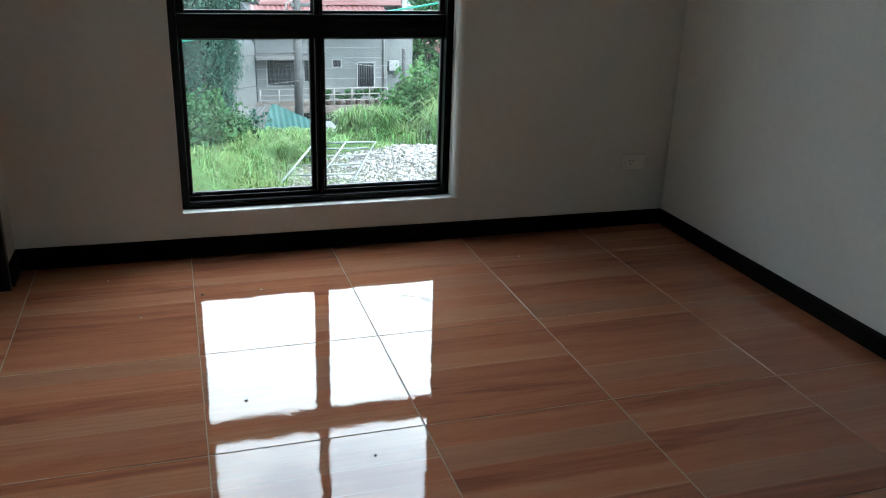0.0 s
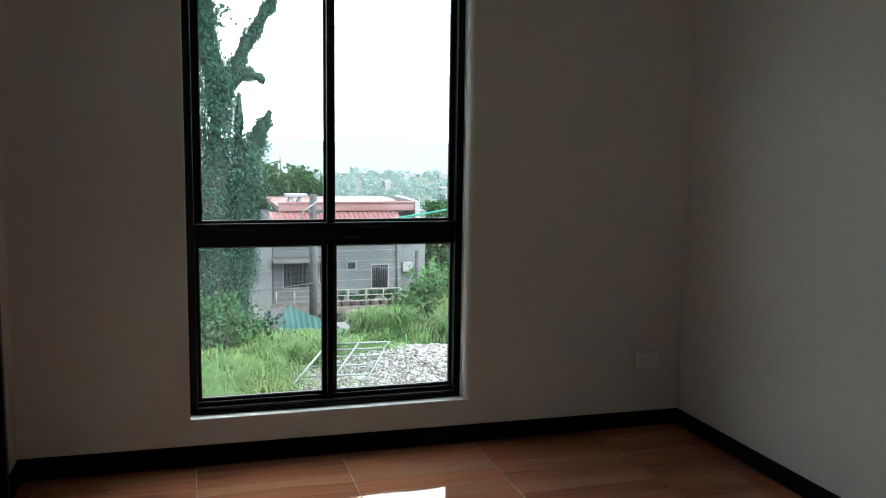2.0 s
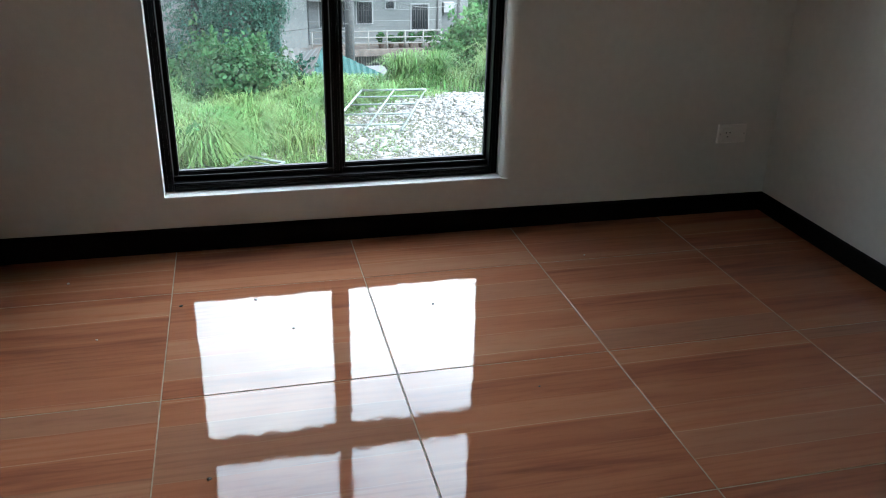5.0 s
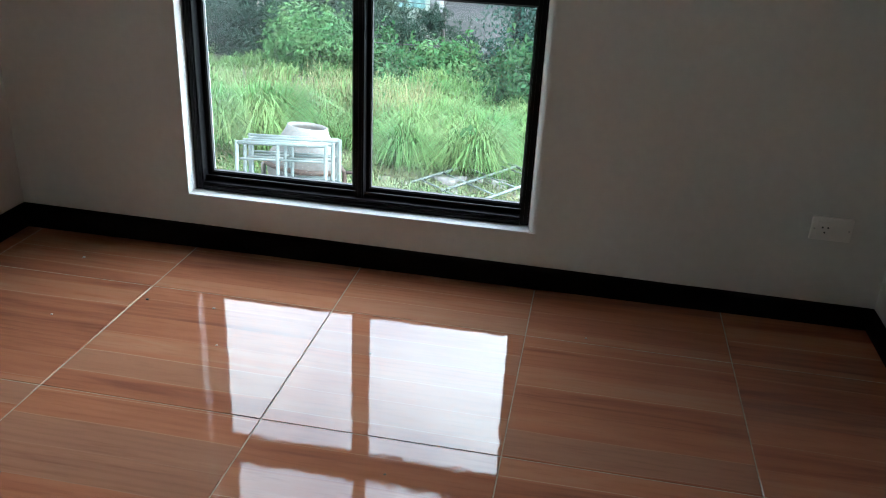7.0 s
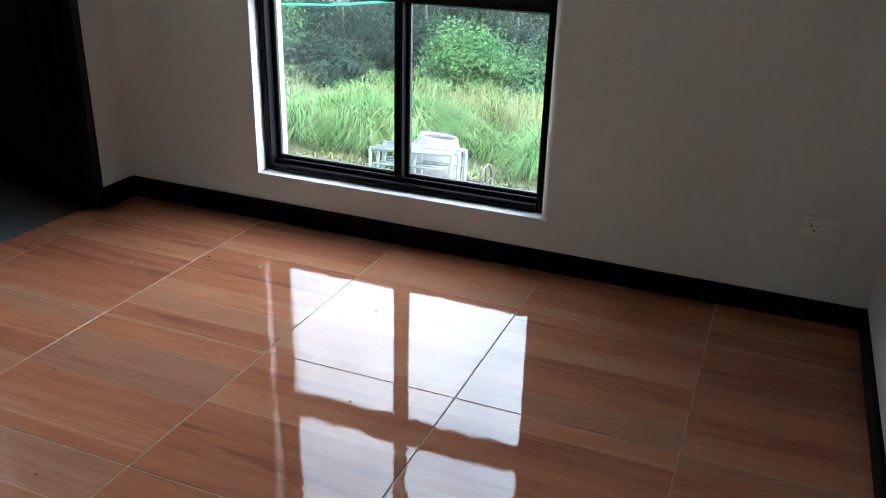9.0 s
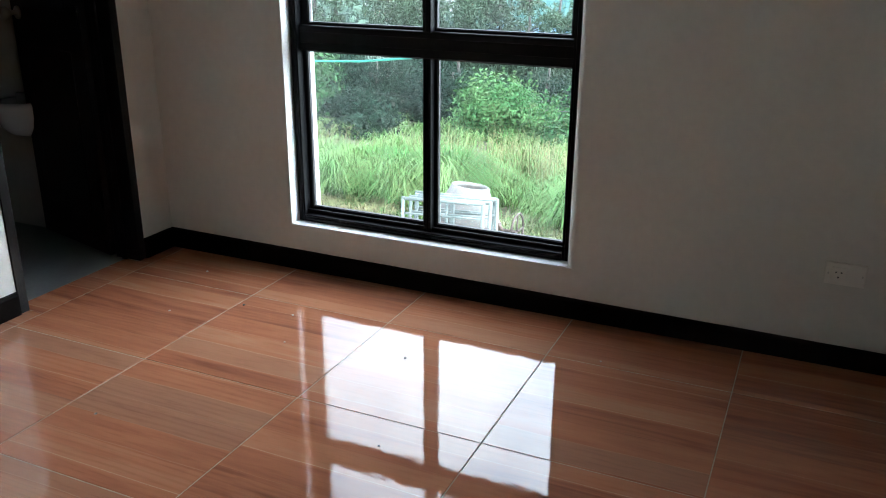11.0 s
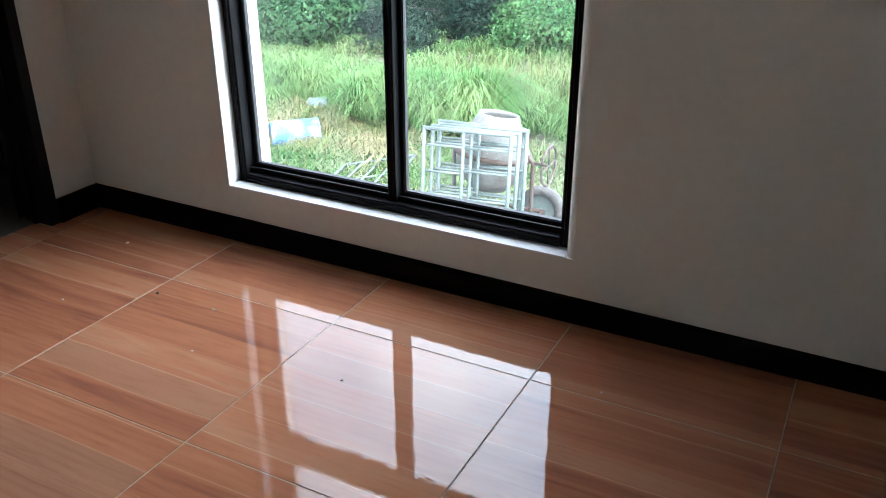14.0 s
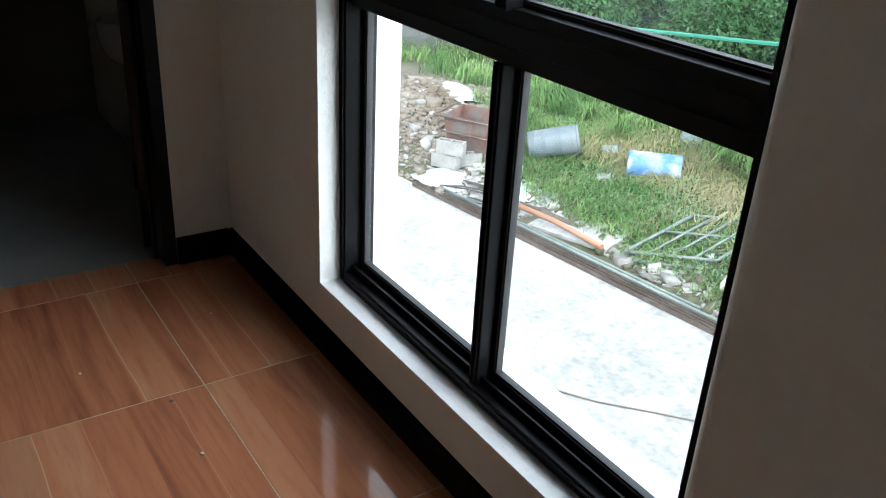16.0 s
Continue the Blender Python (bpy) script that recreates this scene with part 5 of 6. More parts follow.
part("ring_gear", bm, rust, mixer)
bm = bmesh.new()
pipe(bm, [(-0.48, 0.0, 0.05), (-0.48, 0.0, 0.98), (-0.40, 0, 1.05)], 0.028, 8)
part("yoke", bm, drum_white, mixer)
bm = bmesh.new()
pipe(bm, [(0.48, 0.0, 0.05), (0.48, 0.0, 0.98), (0.40, 0, 1.05)], 0.028, 8)
part("yoke", bm, rust, mixer)
for a, b in (((-0.48, -0.35, 0.28), (0.5, -0.35, 0.28)), ((-0.48, 0.35, 0.28), (0.5, 0.35, 0.28)), ((-0.48, -0.35, 0.28), (-0.48, 0.35, 0.28)), ((0.5, -0.35, 0.28), (0.5, 0.35, 0.28))):
    bm = bmesh.new(); tube(bm, a, b, 0.026, 8); part("chassis_bar", bm, rust, mixer)
for x, y in ((-0.48, 0.35), (-0.48, -0.35)):
    bm = bmesh.new(); tube(bm, (x, y, 0.0), (x, y, 0.30), 0.022, 8); part("leg", bm, rust, mixer)
for y in (-0.46, 0.46):
    wheel_turn = pose(0.44, y, 0.27, 90, 0, 0)
    bm = bmesh.new()
    lathe(bm, [(0.17, -0.05), (0.24, -0.06), (0.27, -0.035), (0.275, 0.0), (0.27, 0.035), (0.24, 0.06), (0.17, 0.05), (0.17, -0.05)], 28, wheel_turn)
    wheel = part("wheel", bm, tyre_mat, mixer, "dusty rubber tyre")
    bm = bmesh.new()
    lathe(bm, [(0.0, -0.03), (0.05, -0.045), (0.06, -0.02), (0.155, -0.02), (0.17, -0.045), (0.17, 0.045), (0.155, 0.02), (0.0, 0.02)], 24, wheel_turn)
    part("rim", bm, galv, wheel)
bm = bmesh.new()
ring = [(0.66, 0.22 * math.cos(k * math.tau / 16), 0.98 + 0.22 * math.sin(k * math.tau / 16)) for k in range(17)]
pipe(bm, ring, 0.014, 6)
for k in range(4):
    tube(bm, (0.66, 0, 0.98), ring[k * 4], 0.010, 6)
tube(bm, (0.46, 0, 0.98), (0.66, 0, 0.98), 0.018, 8)
part("tilt_wheel", bm, old_steel, mixer, "rusty hand wheel")


# ---- barrels and buckets ----
def barrel(label, a, b, r, mat, name="barrel"):
    a, b = Vector(a), Vector(b)
    ob = thing(name, label, name, at=Matrix.Translation(a) @ (b - a).to_track_quat("Z", "Y").to_matrix().to_4x4())
    h = (b - a).length
    bm = bmesh.new()
    lathe(bm, [(0, 0.01), (r * 0.86, 0.012), (r * 0.92, 0.0), (r * 0.97, 0.03 * h), (r * 0.98, 0.10 * h), (r * 1.02, 0.13 * h), (r, 0.16 * h), (r, 0.32 * h), (r * 1.03, 0.345 * h), (r, 0.37 * h),
               (r, 0.63 * h), (r * 1.03, 0.655 * h), (r, 0.68 * h), (r, 0.86 * h), (r * 1.03, 0.90 * h), (r * 0.97, 0.95 * h)], 28)
    part("body", bm, mat, ob)
    bm = bmesh.new()
    lathe(bm, [(r * 0.9, 0.93 * h), (r * 1.0, 0.95 * h), (r * 1.0, h), (r * 0.92, h), (r * 0.9, 0.96 * h), (0, 0.96 * h)], 28)
    part("rim", bm, mat, ob)
    return ob


g = lambda x, y: float(land(x, y))
barrel("faded blue plastic barrel lying in the grass", (-5.30, 7.48, g(-5.3, 7.5) + 0.19), (-4.78, 7.98, g(-4.8, 8.0) + 0.15), 0.215, barrel_blue)
barrel("blue-grey plastic barrel tipped over beside the rubble", (-6.46, 6.67, g(-6.5, 6.7) + 0.18), (-6.02, 7.22, g(-6.0, 7.2) + 0.38), 0.21, barrel_grey)
barrel("small blue-grey bucket in the dry grass", (-5.72, 9.02, g(-5.7, 9.0) + 0.15), (-5.44, 9.17, g(-5.4, 9.2) + 0.18), 0.125, barrel_grey, "bucket")
barrel("small pale green bucket lying in the weeds", (-5.94, 7.64, g(-5.9, 7.6) + 0.12), (-5.76, 7.78, g(-5.8, 7.8) + 0.16), 0.11, galv, "bucket")
barrel("pale green paint can lying in the weeds", (-5.33, 6.98, g(-5.3, 7) + 0.08), (-5.19, 7.10, g(-5.2, 7.1) + 0.1), 0.08, galv, "bucket")


# ---- long steel and pipes along the edge of the apron ----
def channel(label, a, b, w, h, mat):
    a, b = Vector(a), Vector(b)
    d = b - a
    at = Matrix.Translation(a) @ Matrix.Rotation(math.atan2(d.y, d.x), 4, "Z")
    bm = bmesh.new()
    n = d.length
    box(bm, (0, 0, 0), (n, w, 0.006)), box(bm, (0, 0, 0.006), (n, 0.006, h)), box(bm, (0, w - 0.006, 0.006), (n, w, h))
    ob = part("steel_channel", bm, mat)
    ob.matrix_world = at
    return tagged(ob, label, "steel channel", "steel lengths by the apron")


channel("weathered brown steel channel lying along the concrete edge", (-6.3, 4.64, GROUND + 0.003), (-1.55, 5.26, GROUND + 0.003), 0.06, 0.045, old_steel)
channel("brown rusty steel channel lying on the concrete edge", (-6.1, 4.78, GROUND + 0.003), (-1.75, 5.35, GROUND + 0.003), 0.05, 0.04, old_steel)


def round_bar(name, label, pts, r, mat, group=""):
    bm = bmesh.new()
    pipe(bm, pts, r, 10)
    return tagged(part(name, bm, mat), label, "pipe", group)


round_bar("steel_pipe", "grey-green steel pipe along the concrete edge", [(-6.0, 4.92, GROUND + 0.022), (-1.9, 5.46, GROUND + 0.022)], 0.022, galv, "steel lengths by the apron")
round_bar("steel_pipe", "thin grey steel pipe along the concrete edge", [(-5.6, 5.03, GROUND + 0.018), (-2.2, 5.50, GROUND + 0.018)], 0.018, galv, "steel lengths by the apron")
round_bar("plastic_pipe", "orange plastic pipe lying beside the rubble", [(-5.25, 5.36, GROUND + 0.07), (-4.4, 5.46, GROUND + 0.09), (-3.66, 5.52, GROUND + 0.06)], 0.036, pvc)
for k in range(4):
    round_bar("reinforcing_rod", "thin dark steel reinforcing rod on the ground", [(-5.2 + 0.1 * k, 5.56 + 0.035 * k, g(-5, 5.6) + 0.07), (-3.25 + 0.05 * k, 5.86 + 0.04 * k, g(-3.4, 5.9) + 0.03)], 0.011, dark_rod, "reinforcing rods")
round_bar("wire", "thin bent wire lying on the concrete", [(-1.92, 3.27, GROUND + 0.008), (-1.55, 3.52, GROUND + 0.008), (-1.2, 3.84, GROUND + 0.008), (-0.9, 4.1, GROUND + 0.008)], 0.008, dark_rod)
round_bar("rope", "green nylon rope strung outside the window", [(-1.6, OUT + 0.01, 0.70), (-1.2, 1.0, 0.64), (-0.5, 1.35, 0.64), (0.2, 1.4, 0.67), (0.75, 1.4, 0.735), (1.4, 1.4, 0.82), (2.05, 1.4, 0.92), (2.6, 1.2, 1.04), (3.05, OUT + 0.01, 1.12)], 0.006, green_rope)

random.seed(14)
for k in range(14):
    x, y, a = random.uniform(-6.0, -5.2), random.uniform(5.05, 5.5), random.uniform(-0.5, 0.9)
    n2 = random.uniform(0.4, 0.9)
    round_bar("stick", "weathered wooden stick on the rubble", [(x - n2 / 2 * math.cos(a), y - n2 / 2 * math.sin(a), g(x, y) + 0.07), (x, y, g(x, y) + 0.10), (x + n2 / 2 * math.cos(a), y + n2 / 2 * math.sin(a), g(x, y) + 0.08)], 0.010, bark, "loose sticks")
# a cut slab, plastic sheet and hollow blocks by the spoil heap
bm = soft_box((-0.55, -0.3, 0), (0.55, 0.3, 0.06), 0.01, 1)
ob = part("concrete_slab", bm, concrete)
ob.matrix_world = pose(-4.25, 5.72, g(-4.25, 5.72) + 0.0, 2, -3, 15)
tagged(ob, "pale broken concrete slab beside the pipes", "concrete slab")


def hollow_block(at):
    bl = thing("concrete_block", "grey hollow concrete block stacked by the rubble", "concrete block", "stacked concrete blocks", at=at)
    bm = bmesh.new()
    L, D, H, T = 0.39, 0.14, 0.19, 0.028
    box(bm, (0, 0, 0), (L, T, H)), box(bm, (0, D - T, 0), (L, D, H))
    for x in (0, (L - T) / 2, L - T):
        box(bm, (x, T, 0), (x + T, D - T, H))
    part("body", bm, block_mat, bl)
    return bl


blk = hollow_block(pose(-6.85, 5.28, GROUND + 0.0, 0, 0, 25))
for x, y, z, a in ((-6.62, 5.52, 0.0, 70), (-6.80, 5.32, 0.192, 34)):
    copy_thing(blk, pose(x, y, GROUND + z, 0, 0, a))

cart = thing("rusty_cart", "rusty steel mortar cart beside the rubble heap", "cart", at=pose(-6.85, 6.0, g(-6.85, 6.0) - 0.02, 0, 0, 28))
bm = bmesh.new()
for s in (0, 1):
    r = [bm.verts.new((x * (0.28 + 0.08 * s), y * (0.24 + 0.07 * s), 0.16 + 0.50 * s)) for x, y in ((-1, -1), (1, -1), (1, 1), (-1, 1))]
    if s:
        for k in range(4):
            bm.faces.new((low[k], low[(k + 1) % 4], r[(k + 1) % 4], r[k]))
    else:
        low = r
        bm.faces.new(r)
tub = part("tub", bm, rust_red, cart)
tub.modifiers.new("thickness", "SOLIDIFY").thickness = 0.008
for z, k in ((0.64, 1.0), (0.42, 0.9)):
    ring = [(0.62 * k, 0.33 * k, z), (-0.5 * k, 0.33 * k, z), (-0.5 * k, -0.33 * k, z), (0.62 * k, -0.33 * k, z), (0.62 * k, 0.33 * k, z)]
    bm = bmesh.new()
    for a, b in zip(ring, ring[1:]):
        tube(bm, a, b, 0.016, 8)
    part("rail", bm, rust, cart)
for x in (-0.27, 0.27):
    for y in (-0.22, 0.22):
        bm = bmesh.new(); tube(bm, (x, y, 0), (x, y, 0.25), 0.02, 8); part("leg", bm, rust, cart)


def sheet(label, x, y, r, h):
    """A crumpled plastic sheet lying in a heap."""
    bm = bmesh.new()
    n = 14
    grid = []
    for i in range(n):
        row = []
        for j in range(n):
            u, w = (i / (n - 1) - 0.5) * 2, (j / (n - 1) - 0.5) * 2
            px, py = x + u * r, y + w * r * 0.7
            k = noise.noise(Vector((px * 4, py * 4, 1.5)))
            row.append(bm.verts.new((px + 0.05 * k, py + 0.05 * noise.noise(Vector((px * 5, py * 5, 7))), g(px, py) + 0.02 + max(0, (1 - u * u - w * w)) * h + 0.06 * abs(k))))
        grid.append(row)
    for i in range(n - 1):
        for j in range(n - 1):
            bm.faces.new((grid[i][j], grid[i + 1][j], grid[i + 1][j + 1], grid[i][j + 1]))
    tagged(part("plastic_sheet", bm, plastic_sheet), label, "plastic sheet")


sheet("crumpled dirty white plastic sheet on the rubble", -6.3, 5.15, 0.42, 0.12)
sheet("crumpled white plastic sheet on the spoil heap", -8.6, 6.9, 0.4, 0.10)
sheet("dirty white plastic sheet beside the pipes", -5.5, 5.75, 0.35, 0.06)

# ---- broken stone ----
phi = (1 + 5 ** 0.5) / 2
ico = np.array([(-1, phi, 0), (1, phi, 0), (-1, -phi, 0), (1, -phi, 0), (0, -1, phi), (0, 1, phi), (0, -1, -phi), (0, 1, -phi), (phi, 0, -1), (phi, 0, 1), (-phi, 0, -1), (-phi, 0, 1)]) / 1.9
icof = np.array([(0, 11, 5), (0, 5, 1), (0, 1, 7), (0, 7, 10), (0, 10, 11), (1, 5, 9), (5, 11, 4), (11, 10, 2), (10, 7, 6), (7, 1, 8), (3, 9, 4), (3, 4, 2), (3, 2, 6), (3, 6, 8), (3, 8, 9), (4, 9, 5), (2, 4, 11), (6, 2, 10), (8, 6, 7), (9, 8, 1)])

rock = np.array([(x, y, z) for x in (-0.8, 0.8) for y in (-0.8, 0.8) for z in (-0.8, 0.8)])
rock_faces = np.array([(0, 1, 3), (0, 3, 2), (4, 6, 7), (4, 7, 5), (0, 4, 5), (0, 5, 1), (2, 3, 7), (2, 7, 6), (0, 2, 6), (0, 6, 4), (1, 5, 7), (1, 7, 3)])


def stones(name, label, x, y, size, mat):
    n = len(x)
    sc = size[:, None] * rng.uniform(0.35, 1.6, (n, 3)) * np.array([1, 1, 0.6])
    a = rng.uniform(0, 6.28, n)
    v = rock[None] * rng.uniform(0.5, 1.3, (n, 8, 1)) * sc[:, None, :]
    c, s = np.cos(a)[:, None], np.sin(a)[:, None]
    v = np.stack([v[..., 0] * c - v[..., 1] * s, v[..., 0] * s + v[..., 1] * c, v[..., 2]], -1)
    v = v + np.stack([x, y, land(x, y) + 0.2 * size], 1)[:, None, :]
    f = rock_faces[None] + (np.arange(n) * 8)[:, None, None]
    return tagged(big_mesh(name, v.reshape(-1, 3), f.reshape(-1, 3), mat), label, "rubble", kind="stuff")


n = 21000
stones("rubble_heap", "heap of pale broken stone and concrete rubble", rng.normal(4.7, 1.75, n), np.clip(rng.normal(10.4, 1.2, n), 7.2, 13.0), rng.gamma(1.1, 0.0075, n) + 0.006, stone_mat)
n = 3500
stones("rubble", "scattered grey broken stone along the concrete edge", rng.uniform(-4.2, 2.2, n), 5.60 + np.abs(rng.normal(0.35, 0.35, n)), rng.gamma(1.4, 0.016, n) + 0.008, stone_mat)
n = 420
stones("rubble", "whitish broken concrete lumps beside the mixer", rng.uniform(-0.75, 0.7, n), rng.uniform(5.65, 6.7, n), rng.gamma(1.4, 0.026, n) + 0.01, stone_mat)
n = 2200
stones("rubble", "pale stones and debris at the end of the yard", rng.uniform(-0.8, 2.4, n), rng.uniform(7.3, 9.2, n), rng.gamma(1.4, 0.015, n) + 0.007, stone_mat)
n = 6000
stones("spoil_heap", "heap of soil, stone and plaster waste", rng.normal(-8.6, 1.2, n), np.clip(rng.normal(6.3, 0.8, n), 4.75, 9), rng.gamma(1.0, 0.013, n) + 0.004, spoil_mat)
n = 500
stones("rubble", "whitish plaster and broken tile on the spoil heap", rng.normal(-8.3, 1.1, n), np.clip(rng.normal(6.0, 0.7, n), 4.8, 8.5), rng.gamma(1.4, 0.018, n) + 0.008, stone_mat)
n = 5500
stones("soil_clods", "brown clods of spoil and dirt on the heap", rng.normal(-8.3, 1.2, n), np.clip(rng.normal(6.2, 0.7, n), 4.8, 9), rng.gamma(1.2, 0.014, n) + 0.006, spoil_mat)
n = 2200
stones("soil_clods", "grey-brown earth clods along the concrete edge", rng.uniform(-6.4, 1.5, n), 5.55 + np.abs(rng.normal(0.3, 0.35, n)), rng.gamma(1.5, 0.018, n) + 0.008, soil)
n = 1600
stones("rubble", "whitish broken plaster beside the blocks", rng.uniform(-6.6, -4.9, n), rng.uniform(5.05, 6.1, n), rng.gamma(1.4, 0.014, n) + 0.007, stone_mat)

# ---- boundary wall and sheet gate ----
def by_bearing(deg, dist):
    return Vector((2.4 - dist * math.sin(radians(deg)), -0.9 + dist * math.cos(radians(deg)), 0))


bme = bmesh.new()
box(bme, (-0.195, -0.07, -0.095), (0.195, 0.07, 0.095))
wall_piece = bpy.data.meshes.new("wall_block")
bme.to_mesh(wall_piece)
bme.free()
wall_piece.materials.append(wall_block)
for label, d0, d1 in (("weathered grey hollow-block boundary wall", 64, 54.6),):
    a, b = by_bearing(d0, 18.4), by_bearing(d1, 18.4)
    ang = math.degrees(math.atan2((b - a).y, (b - a).x))
    base = g(a.x, a.y) - 0.1
    bw = thing("boundary_wall", label, "wall", "boundary walls", at=pose(a.x, a.y, base, 0, 0, ang))
    bm = bmesh.new()
    box(bm, (0, -0.06, 0), ((b - a).length, 0.06, 2.36))
    part("mortar_core", bm, shade_wall, bw)
    for row in range(12):
        for k in range(int((b - a).length / 0.4)):
            ob = new("block", wall_piece)
            ob.parent = bw
            ob.matrix_basis = pose(0.2 + 0.4 * k + (0.2 if row % 2 and k < int((b - a).length / 0.4) - 1 else 0), 0, 0.1 + 0.2 * row)


def corrugated(name, w, d, pitch, depth, mat, parent, at, label=""):
    bm = bmesh.new()
    n = int(w / pitch * 4)
    rows = []
    for j in (0, 1):
        rows.append([bm.verts.new((w * k / n, d * j, depth * (0.5 + 0.5 * math.sin(k * math.pi / 2)))) for k in range(n + 1)])
    for k in range(n):
        bm.faces.new((rows[0][k], rows[0][k + 1], rows[1][k + 1], rows[1][k]))
    ob = part(name, bm, mat, parent, label)
    ob.matrix_basis = at
    ob.modifiers.new("thickness", "SOLIDIFY").thickness = 0.012
    return ob


a, b = by_bearing(54.5, 18.3), by_bearing(51.4, 18.3)
ang = math.degrees(math.atan2((b - a).y, (b - a).x))
fence = thing("sheet_fence", "weathered corrugated tin sheet fence panel", "fence", at=pose(a.x, a.y, g(a.x, a.y) - 0.1, 0, 0, ang))
corrugated("sheet", 2.3, (b - a).length, 0.15, 0.03, roof_tin, fence, pose((b - a).length, 0, 0) @ pose(0, 0, 0, 0, -90, 90))
for x in (0.05, (b - a).length - 0.05):
    part("post", soft_box((x - 0.04, 0.02, 0), (x + 0.04, 0.1, 2.35), 0.005, 1), shade_wall, fence)


# ---- houses down the slope ----
def barred_window(house, x, z, w, h, y, bars, mat=grille_dark, name="window"):
    win = part(name, soft_box((x, y - 0.02, z), (x + w, y + 0.06, z + h), 0.01, 1), pane_dark, house)
    bm = bmesh.new()
    for lo, hi in (((x - 0.06, y - 0.05, z - 0.06), (x, y + 0.02, z + h + 0.06)), ((x + w, y - 0.05, z - 0.06), (x + w + 0.06, y + 0.02, z + h + 0.06)),
                   ((x, y - 0.05, z - 0.06), (x + w, y + 0.02, z)), ((x, y - 0.05, z + h), (x + w, y + 0.02, z + h + 0.06))):
        box(bm, lo, hi)
    part("frame", bm, facade_white, win)
    for k in range(bars):
        bm = bmesh.new()
        xx = x + w * (k + 0.5) / bars
        tube(bm, (xx, y - 0.08, z - 0.02), (xx, y - 0.08, z + h + 0.02), 0.022, 6)
        part("bar", bm, mat, win)
    return win


house = thing("grey_house", "grey two-storey house with balcony and faded red roof", "house", at=pose(0, 40, 0))
HX0, HX1 = 4.6, 11.3
part("wall", soft_box((HX0, 0.0, -11.5), (HX1, 8, -2.75), 0.02, 1), facade, house)
part("wall", soft_box((HX1, 0.9, -11.5), (12.9, 8, -2.3), 0.02, 1), facade, house)
# no real opening: a dark sheet paints the shade of the upper storey
part("upper_opening_shade", soft_box((5.2, -0.03, -3.75), (9.9, 0.02, -3.05), 0.01, 1), shade_wall, house)
for k in range(12):
    part("cladding_line", soft_box((HX0 + 0.02, -0.02, -4.05 - 0.26 * k), (HX1 - 0.02, 0.0, -4.03 - 0.26 * k), 0.002, 1), facade_white if k % 2 else facade, house)
part("roof", soft_box((4.9, -0.15, -2.2), (12.1, 8, -1.98), 0.02, 1), roof_pale, house)
part("roof_band", soft_box((4.9, -0.28, -2.12), (11.95, -0.15, -1.82), 0.01, 1), roof_pale, house, "sun-bleached pink roof band")
part("roof_edge", soft_box((4.85, -0.34, -1.82), (11.98, -0.10, -1.73), 0.01, 1), roof_pink, house)
part("roof_edge", soft_box((4.85, -0.34, -2.20), (11.98, -0.12, -2.12), 0.01, 1), roof_pink, house)
corrugated("awning", 6.6, 1.55, 0.25, 0.05, roof_pink, house, pose(4.4, -1.62, -2.74, 18))
part("awning_edge", soft_box((4.4, -1.66, -2.78), (11.0, -1.62, -2.70), 0.005, 1), roof_pink, house)
part("parapet", soft_box((11.98, -0.3, -2.9), (12.25, 4.5, -1.72), 0.02, 1), facade_white, house)
for x in (5.65, 6.15):
    bm = bmesh.new()
    lathe(bm, [(0.0, 0), (0.2, 0.0), (0.2, 0.28), (0.12, 0.34), (0.12, 0.42), (0, 0.44)], 14, pose(x, 1.2, -2.0))
    part("roof_vent", bm, facade_white, house)
part("vent_cap", soft_box((5.35, 0.9, -1.56), (6.5, 1.5, -1.40), 0.02, 1), facade_white, house)
part("canopy", soft_box((HX0 - 0.1, -1.35, -4.72), (7.4, 0.0, -4.55), 0.02, 1), shade_wall, house)
part("balcony_slab", soft_box((HX0 - 0.05, -1.5, -7.32), (11.0, 0.0, -6.98), 0.02, 1), stone_band, house, "stone-faced balcony edge")
rail_top = -6.12
for z in (rail_top, -6.42, -6.7):
    bm = bmesh.new(); tube(bm, (HX0, -1.42, z), (10.95, -1.42, z), 0.03, 6); part("rail", bm, grille_mat, house)
for k in range(8):
    bm = bmesh.new()
    x = HX0 + 0.02 + k * 0.905
    tube(bm, (x, -1.42, -6.98), (x, -1.42, rail_top), 0.035, 6)
    part("baluster", bm, grille_mat, house)
barred_window(house, 5.15, -6.15, 1.45, 1.25, 0.0, 7)
barred_window(house, 7.0, -5.95, 0.75, 1.0, 0.0, 6)
barred_window(house, 8.45, -5.25, 0.42, 0.32, 0.0, 3)
barred_window(house, 9.75, -6.3, 0.85, 1.2, 0.0, 7, name="door")
# dark sheet behind the grille, painting the shaded room on the ground floor
part("ground_opening_shade", soft_box((5.2, -0.03, -9.6), (10.6, 0.02, -7.6), 0.01, 1), shade_wall, house)
for k in range(40):
    bm = bmesh.new()
    x = 5.3 + k * 0.133
    tube(bm, (x, -0.08, -9.6), (x, -0.08, -7.55), 0.018, 5)
    part("grille_bar", bm, grille_mat, house)
part("air_conditioner", soft_box((11.55, 0.55, -5.6), (12.1, 0.9, -5.1), 0.03, 2), facade_white, house)
bm = bmesh.new(); tube(bm, (11.1, -0.06, -7.0), (11.1, -0.06, -3.2), 0.05, 8); part("downpipe", bm, shade_wall, house)
# potted plants along the balcony
random.seed(8)
